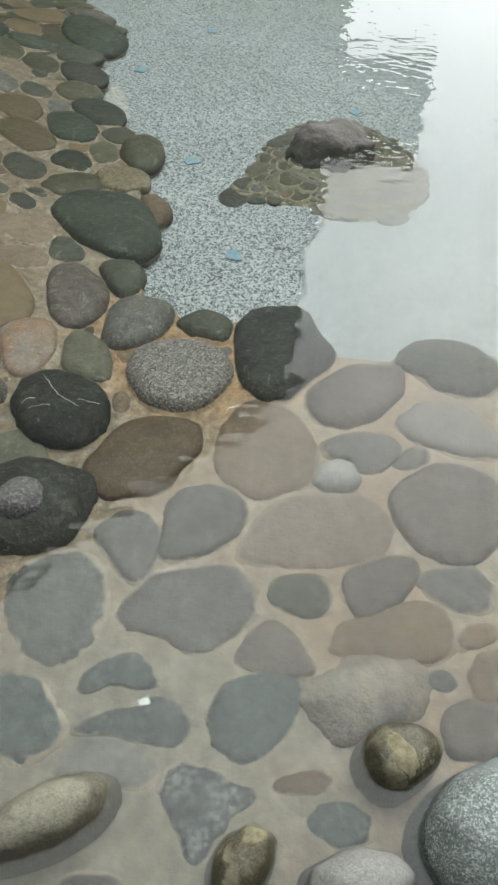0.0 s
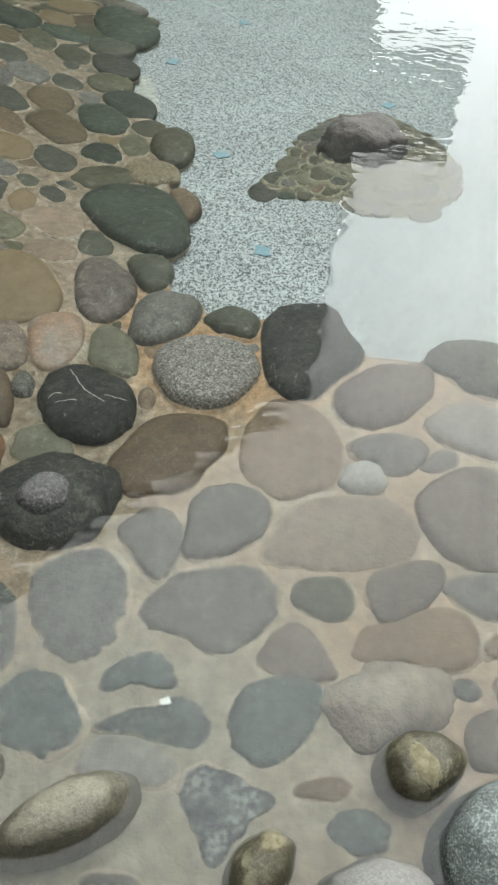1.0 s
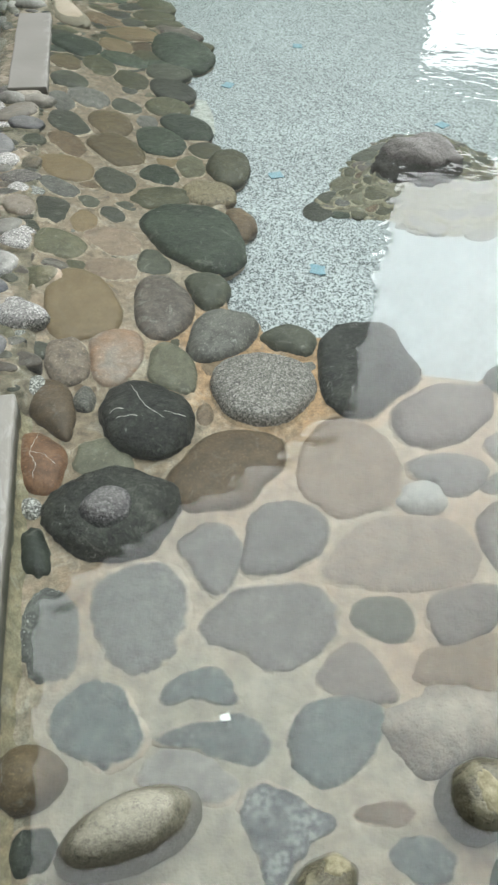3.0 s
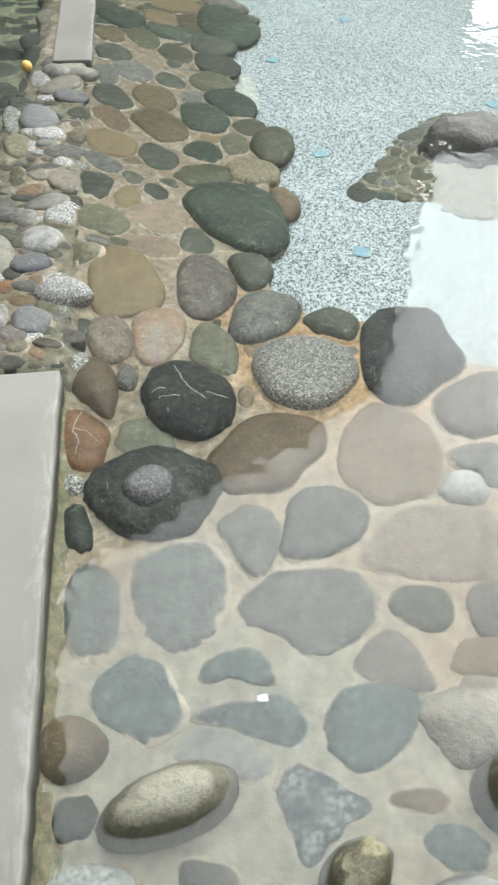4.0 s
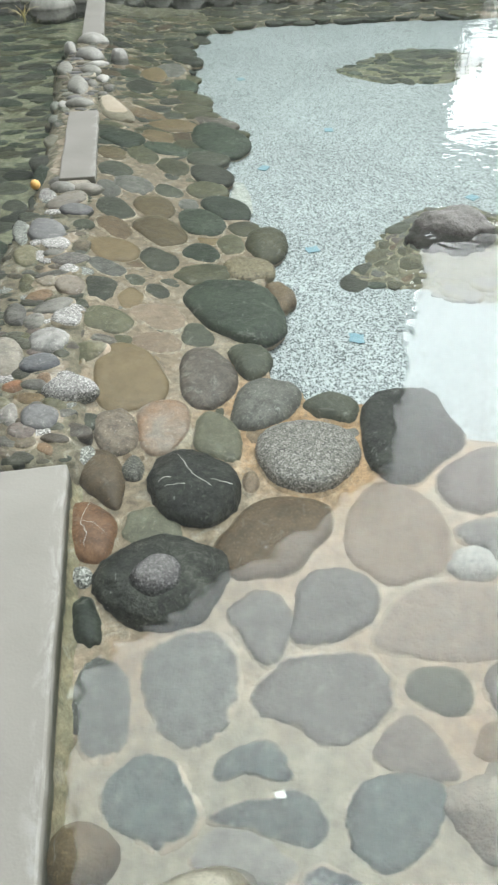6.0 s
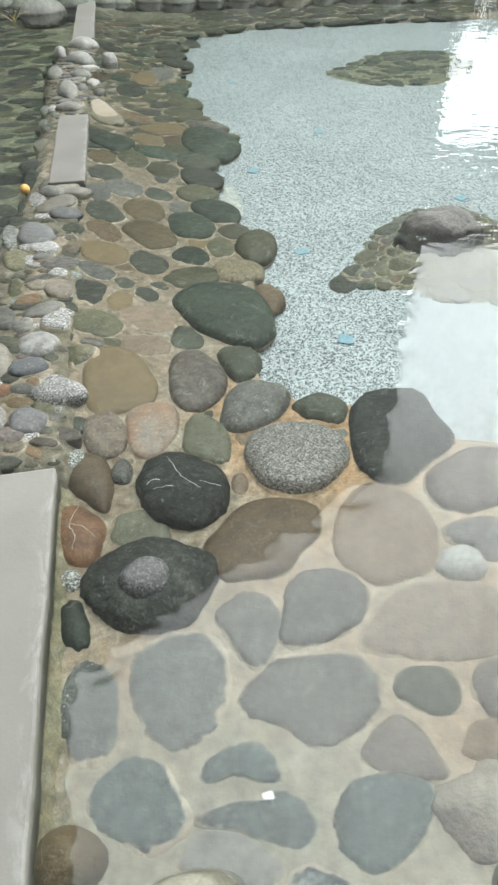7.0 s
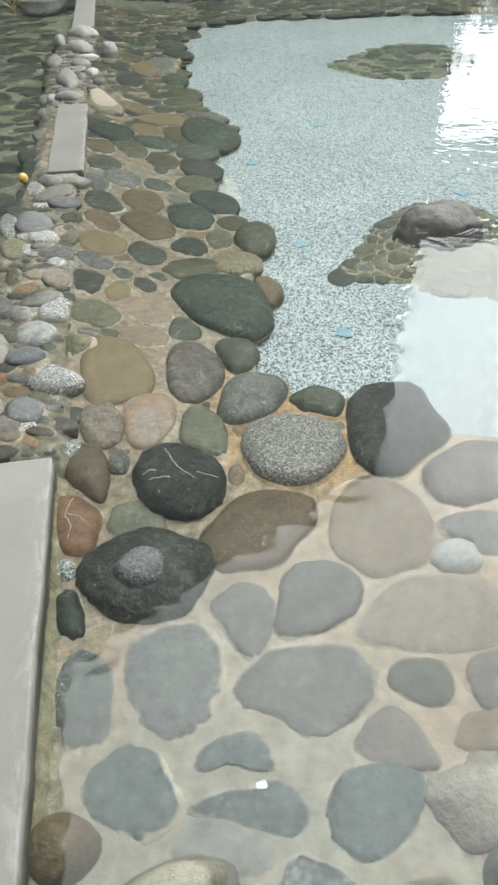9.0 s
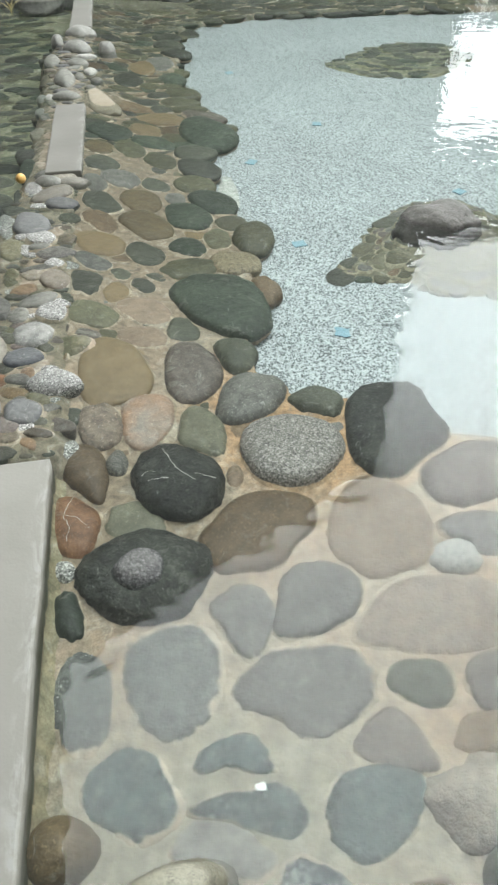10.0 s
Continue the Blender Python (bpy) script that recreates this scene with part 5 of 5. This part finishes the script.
def fill(parent, region, kinds, count, size, seed, gap=0.8, thin=0.5, h=0.3, far=False):
    """Strews further stones of mixed kinds over a region, keeping clear of those already laid."""
    rnd = random.Random(seed)
    laid = 0
    for _ in range(count * 14):
        if laid >= count:
            break
        x, y = region(rnd)
        a = rnd.uniform(*size)
        b = a * rnd.uniform(thin, 0.8)
        height = seat(parent, x, y)
        if height is None or (parent is shelf and height < -0.025):
            continue
        if all((x - q[0]) ** 2 + ((y - q[1]) * 1.1) ** 2 > (gap * (0.6 * a + 0.4 * b + 0.55 * q[2] + 0.4 * q[3])) ** 2 for q in TAKEN):
            cobble(parent, rnd.choice(kinds), x, y, a, b, rnd.gauss(0, 22), h * b, far=far)
            laid += 1


def within(outline, shrink=0.9):
    """Picks places inside a convex outline."""
    centre = Vector((sum(p[0] for p in outline) / len(outline), sum(p[1] for p in outline) / len(outline)))

    def pick(rnd):
        n = rnd.randrange(len(outline))
        a, c = Vector(outline[n]) - centre, Vector(outline[(n + 1) % len(outline)]) - centre
        u, v = sorted((rnd.random(), rnd.random()))
        p = centre + (a * u + c * (v - u)) * shrink
        return (p.x, p.y)
    return pick


def strip(s0, s1, w0, w1):
    def pick(rnd):
        return on_line(rnd.uniform(s0, s1), rnd.uniform(w0, w1))
    return pick


STONE["pool"] = POOL_STONE
STONE["bank"] = BANK_STONE
fill(shelf, lambda r: (lambda s: on_line(s, r.uniform(0.05, 1.2 - 0.02 * s)))(r.uniform(4.2, 8.6)), ["slate", "olive", "greenslate", "olive", "bank", "brown"], 190, (0.06, 0.14), 3, 0.58, h=0.2, far=True)
fill(shelf, lambda r: (r.uniform(-1.7, 3.6), r.uniform(7.9, 9.2)), ["bank", "bank", "olive", "slate"], 200, (0.08, 0.18), 5, 0.58, h=0.2, far=True)
fill(shelf, strip(1.5, 4.6, 0.06, 0.95), ["brown", "olive", "tan", "slate", "greybrown", "grey"], 45, (0.028, 0.06), 19, 0.72, h=0.2)
fill(left_bed, strip(1.0, 5.2, -1.6, -0.4), ["pool", "pool", "greenslate", "olive", "slate"], 200, (0.07, 0.15), 7, 0.57, h=0.2)
fill(left_bed, strip(5.2, 9.4, -2.3, -0.3), ["pool", "pool", "bank", "greenslate", "olive"], 230, (0.08, 0.17), 9, 0.57, h=0.2, far=True)
fill(ridge, strip(1.46, 3.72, -0.46, -0.02), ["pale", "tanbare", "slate", "granite", "slate", "greybrown", "olive"], 150, (0.025, 0.06), 11, 0.56, h=0.45)
fill(ridge, strip(5.0, 7.3, -0.34, 0.12), ["pale", "tanbare", "purple", "tanbare", "slate"], 70, (0.04, 0.08), 13, 0.66, h=0.5)
fill(far_island, within(FAR_ISLAND), ["greenslate", "pool", "palegreen", "pool"], 120, (0.06, 0.12), 15, 0.62, h=0.2)
fill(island, within(ISLAND, 0.93), ["greybrown", "grey", "olive", "olive"], 130, (0.03, 0.055), 17, 0.58, h=0.2)

for bed_ob, mortar in ((shelf, POINTING), (ridge, RIDGE_POINTING), (island, ISLE_POINTING), (left_bed, POOL_MORTAR), (far_island, POOL_MORTAR)):
    pointing = mesh_object("mortar_pointing", *COLLARS[bed_ob.name], mortar, bed_ob, True)
    tagged(pointing, "rough mortar pointing round the stones", kind="stuff")

for bed_ob in (shelf, left_bed):
    far_verts, far_faces, slots, mats = [], [], [], []
    for kind, (verts, faces) in JOINED[bed_ob.name].items():
        first = len(far_verts)
        far_verts += verts
        far_faces += [tuple(first + i for i in f) for f in faces]
        slots += [len(mats)] * len(faces)
        mats.append(STONE[kind])
    field = mesh_object("cobbles", far_verts, far_faces, mats[0], bed_ob, True)
    for m in mats[1:]:
        field.data.materials.append(m)
    field.data.polygons.foreach_set("material_index", slots)
    tagged(field, "distant dark cobbles set in the mortar", kind="stuff")

# ---- far bank ----
rnd = random.Random(21)
x = -4.6
while x < 4.2:
    a = rnd.uniform(0.12, 0.24)
    y = 9.25 + 0.12 * x + rnd.uniform(-0.08, 0.08)
    boulder("boulder", "rounded grey-brown boulder of the far bank", rnd.choice([BANK_STONE, BANK_STONE, STONE["tanbare"]]), x + a, y, a, a * 0.75, rnd.uniform(-20, 20), a * 0.8, mild_lobes(x), z=0.04, below=0.15)
    x += 1.75 * a
boulder("boulder", "large pale rounded boulder beside the far kerb", STONE["pale"], -3.48, 8.45, 0.27, 0.2, 10, 0.17, mild_lobes(5), z=0.05, below=0.15)
bank = bed("far_bank", [(-9.0, 8.6), (-4.0, 8.75), (5.5, 9.7), (8.0, 9.4), (9.0, 16.0), (-9.0, 16.0)], 0.22, -0.4, EARTH, 0.25, 0.04, 0.8)
tagged(bank, "dark planted soil bank behind the pool", "bank", kind="structure")


def blade_tuft(x, y, z, count, height, seed):
    rnd = random.Random(seed)
    tuft = tagged(new("reed_tuft"), "small tuft of dry yellow reeds at the pool's edge", "plant")
    tuft.location = (x, y, z)
    for _ in range(count):
        lean, spin, tall = rnd.uniform(5, 60), rnd.uniform(0, 360), height * rnd.uniform(0.5, 1)
        verts, faces = [], []
        for k in range(6):
            f = k / 5
            out, up = tall * f * math.sin(radians(lean * f)), tall * f * math.cos(radians(lean * f))
            w = 0.006 * (1 - 0.85 * f)
            verts += [(out, -w, up), (out, w, up), (out + 0.002, 0, up + 0.002)]
            if k:
                for i in range(3):
                    j = (i + 1) % 3
                    faces.append((3 * k - 3 + i, 3 * k - 3 + j, 3 * k + j, 3 * k + i))
        b = mesh_object("blade", verts, faces, STRAW, tuft)
        b.rotation_euler = (0, 0, radians(spin))
    return tuft


blade_tuft(-3.62, 8.0, 0.02, 14, 0.28, 4)


# ---- what stands round the pool: mirrored things and unseen sky blockers ----
def tree(x, y, z, height, spread, seed, leaves=2600):
    rnd = random.Random(seed)
    top = tagged(new("tree"), "dense dark evergreen garden tree", "tree", "garden trees")
    top.location = (x, y, z)
    verts, faces = [], []
    for k in range(7):
        f = k / 6
        r = 0.09 * (1 - 0.75 * f)
        cx, cy = 0.12 * math.sin(3 * f + seed), 0.1 * math.sin(2 * f * seed)
        for n in range(9):
            t = 2 * math.pi * n / 9
            verts.append((cx + r * math.cos(t), cy + r * math.sin(t), height * 0.85 * f))
            if k:
                m = (n + 1) % 9
                faces.append((9 * k - 9 + n, 9 * k - 9 + m, 9 * k + m, 9 * k + n))
    mesh_object("trunk", verts, faces, BARK, top, True)
    verts, faces = [], []
    clumps = [(rnd.gauss(0, 0.42) * spread, rnd.gauss(0, 0.42) * spread, height * rnd.uniform(0.2, 1.0)) for _ in range(26)]
    for n in range(leaves):
        c = clumps[n % len(clumps)]
        p = Vector(c) + Vector((rnd.gauss(0, 0.17), rnd.gauss(0, 0.17), rnd.gauss(0, 0.14))) * spread
        turn = Euler((rnd.uniform(0, 6.3), rnd.uniform(0, 6.3), rnd.uniform(0, 6.3))).to_matrix()
        s = rnd.uniform(0.05, 0.1)
        i = len(verts)
        verts += [tuple(p + turn @ Vector(q)) for q in ((-s, 0, 0), (0, -s * 0.45, s * 0.1), (s, 0, 0), (0, s * 0.45, s * 0.1))]
        faces.append((i, i + 1, i + 2, i + 3))
    tagged(mesh_object("crown", verts, faces, LEAF, top), kind="stuff")
    return top


for n, (x, y, h, w) in enumerate([(0.5, 11.6, 1.9, 1.0), (-0.6, 11.9, 2.4, 1.4), (-2.4, 11.2, 2.3, 1.4), (-4.3, 10.8, 2.6, 1.5), (-6.0, 9.8, 2.6, 1.5)]):
    tree(x, y, 0.1, h, w, n + 2)


def house(corner, face_turn, width, depth, height, name, label):
    """A plain block with storeys of windows; corner is the near right foot, the front faces along -y before turning."""
    top = tagged(new(name), label, "building")
    top.matrix_world = pose(corner[0], corner[1], -0.4, 0, 0, face_turn)
    part("wall", box((width, depth, height), (-width / 2, depth / 2, height / 2)), FACADE, top)
    part("roof", box((width + 0.3, depth + 0.3, 0.3), (-width / 2 - 0.05, depth / 2, height + 0.15), 0.03), ROOF_TILE, top)
    for floor_no in range(int(height // 3.2)):
        for bay in range(int(width // 3)):
            frame_ob = part("window", box((1.5, 0.1, 1.5), (-1.6 - bay * 3, -0.03, 1.7 + floor_no * 3.2), 0.02), TIMBER, top)
            part("pane", box((1.3, 0.04, 1.3), (-1.6 - bay * 3, -0.085, 1.7 + floor_no * 3.2)), ROOF_TILE, frame_ob)
    return top


hedge_rnd = random.Random(31)
hedge_verts, hedge_faces = [], []
for _ in range(5200):
    p = Vector((hedge_rnd.uniform(1.2, 9.0), 11.4 + hedge_rnd.gauss(0, 0.25), 0.1 + 0.8 * hedge_rnd.random() ** 0.6))
    turn = Euler((hedge_rnd.uniform(0, 6.3), hedge_rnd.uniform(0, 6.3), hedge_rnd.uniform(0, 6.3))).to_matrix()
    i = len(hedge_verts)
    hedge_verts += [tuple(p + turn @ Vector(q)) for q in ((-0.07, 0, 0), (0, -0.03, 0.006), (0.07, 0, 0), (0, 0.03, 0.006))]
    hedge_faces.append((i, i + 1, i + 2, i + 3))
hedge = mesh_object("hedge", hedge_verts, hedge_faces, LEAF)
tagged(hedge, "low dark green clipped hedge on the far bank", "hedge", kind="stuff")

# the main house beyond the far bank, its free corner seen mirrored in the pool
house((2.9, 22.4), 45, 27, 9, 21.4, "house", "tall dark brown house behind the garden, mirrored in the pool")

# slab on the far bank for a dark mirrored shape; posts and rail added
pavilion = tagged(new("pavilion"), "dark timber garden pavilion on posts behind the hedge", "pavilion")
part("roof", box((5.5, 0.7, 1.5), (0.5, 12.5, 3.6), 0.05), TIMBER, pavilion)
part("rail", box((5.5, 0.08, 0.1), (0.5, 12.2, 4.5), 0.01), TIMBER, pavilion)
for px in (-2.1, 0.9):
    part("post", box((0.14, 0.14, 3.1), (px, 12.6, 1.4), 0.01), TIMBER, pavilion)
for px in (-2.1, 0.9, 3.0):
    part("baluster", box((0.08, 0.06, 0.16), (px, 12.2, 4.4), 0.01), TIMBER, pavilion)

# the building's eave along the kerb; unseen paving and sky-blocking house added behind viewer
eave = tagged(new("side_building"), "dark timber building with a long low eave beside the pool", "building")
cx, cy = on_line(0.0, -2.43)
part("roof", box((3.6, 16.0, 0.14), (cx, cy, 3.07), 0.02, radians(16.6)), TIMBER, eave)
cx, cy = on_line(0.0, -4.35)
part("wall", box((0.2, 16.0, 3.4), (cx, cy, 1.3), 0, radians(16.6)), FACADE, eave)
for s in (-6, -2, 2, 6):
    cx, cy = on_line(s, -4.15)
    part("post", box((0.16, 0.16, 3.4), (cx, cy, 1.3), 0.01, radians(16.6)), TIMBER, eave)

back = mesh_object("paving", [(-3, -9, 0.1), (9, -9, 0.1), (9, -0.35, 0.1), (-3, -0.35, 0.1), (-3, -9, -0.4), (9, -9, -0.4), (9, -0.35, -0.4), (-3, -0.35, -0.4)],
                   [(0, 1, 2, 3), (3, 2, 6, 7), (0, 3, 7, 4), (1, 5, 6, 2), (0, 4, 5, 1)], PAVING)
tagged(back, "grey paving behind the pool's edge", "paving", kind="structure")
# Two unseen house blocks, added only to narrow the open sky over the pool.
house((-7.0, -3.2), 180, 15, 6, 10.5, "house", "dark brown house behind the paving")
house((4.6, -5.5), 270, 11, 6, 6.6, "house", "dark brown house beside the pool")

# a wide unseen canopy behind the viewer, added to block skylight on the pool
canopy = tagged(new("canopy"), "dark timber canopy on posts over the paving", "canopy")
part("roof", box((11.5, 3.9, 0.16), (-1.2, -1.9, 2.6), 0.02), TIMBER, canopy)
for px in (-4.5, -1.6, 1.4, 4.2):
    part("post", box((0.14, 0.14, 2.45), (px, -1.4, 1.3), 0.01), TIMBER, canopy)
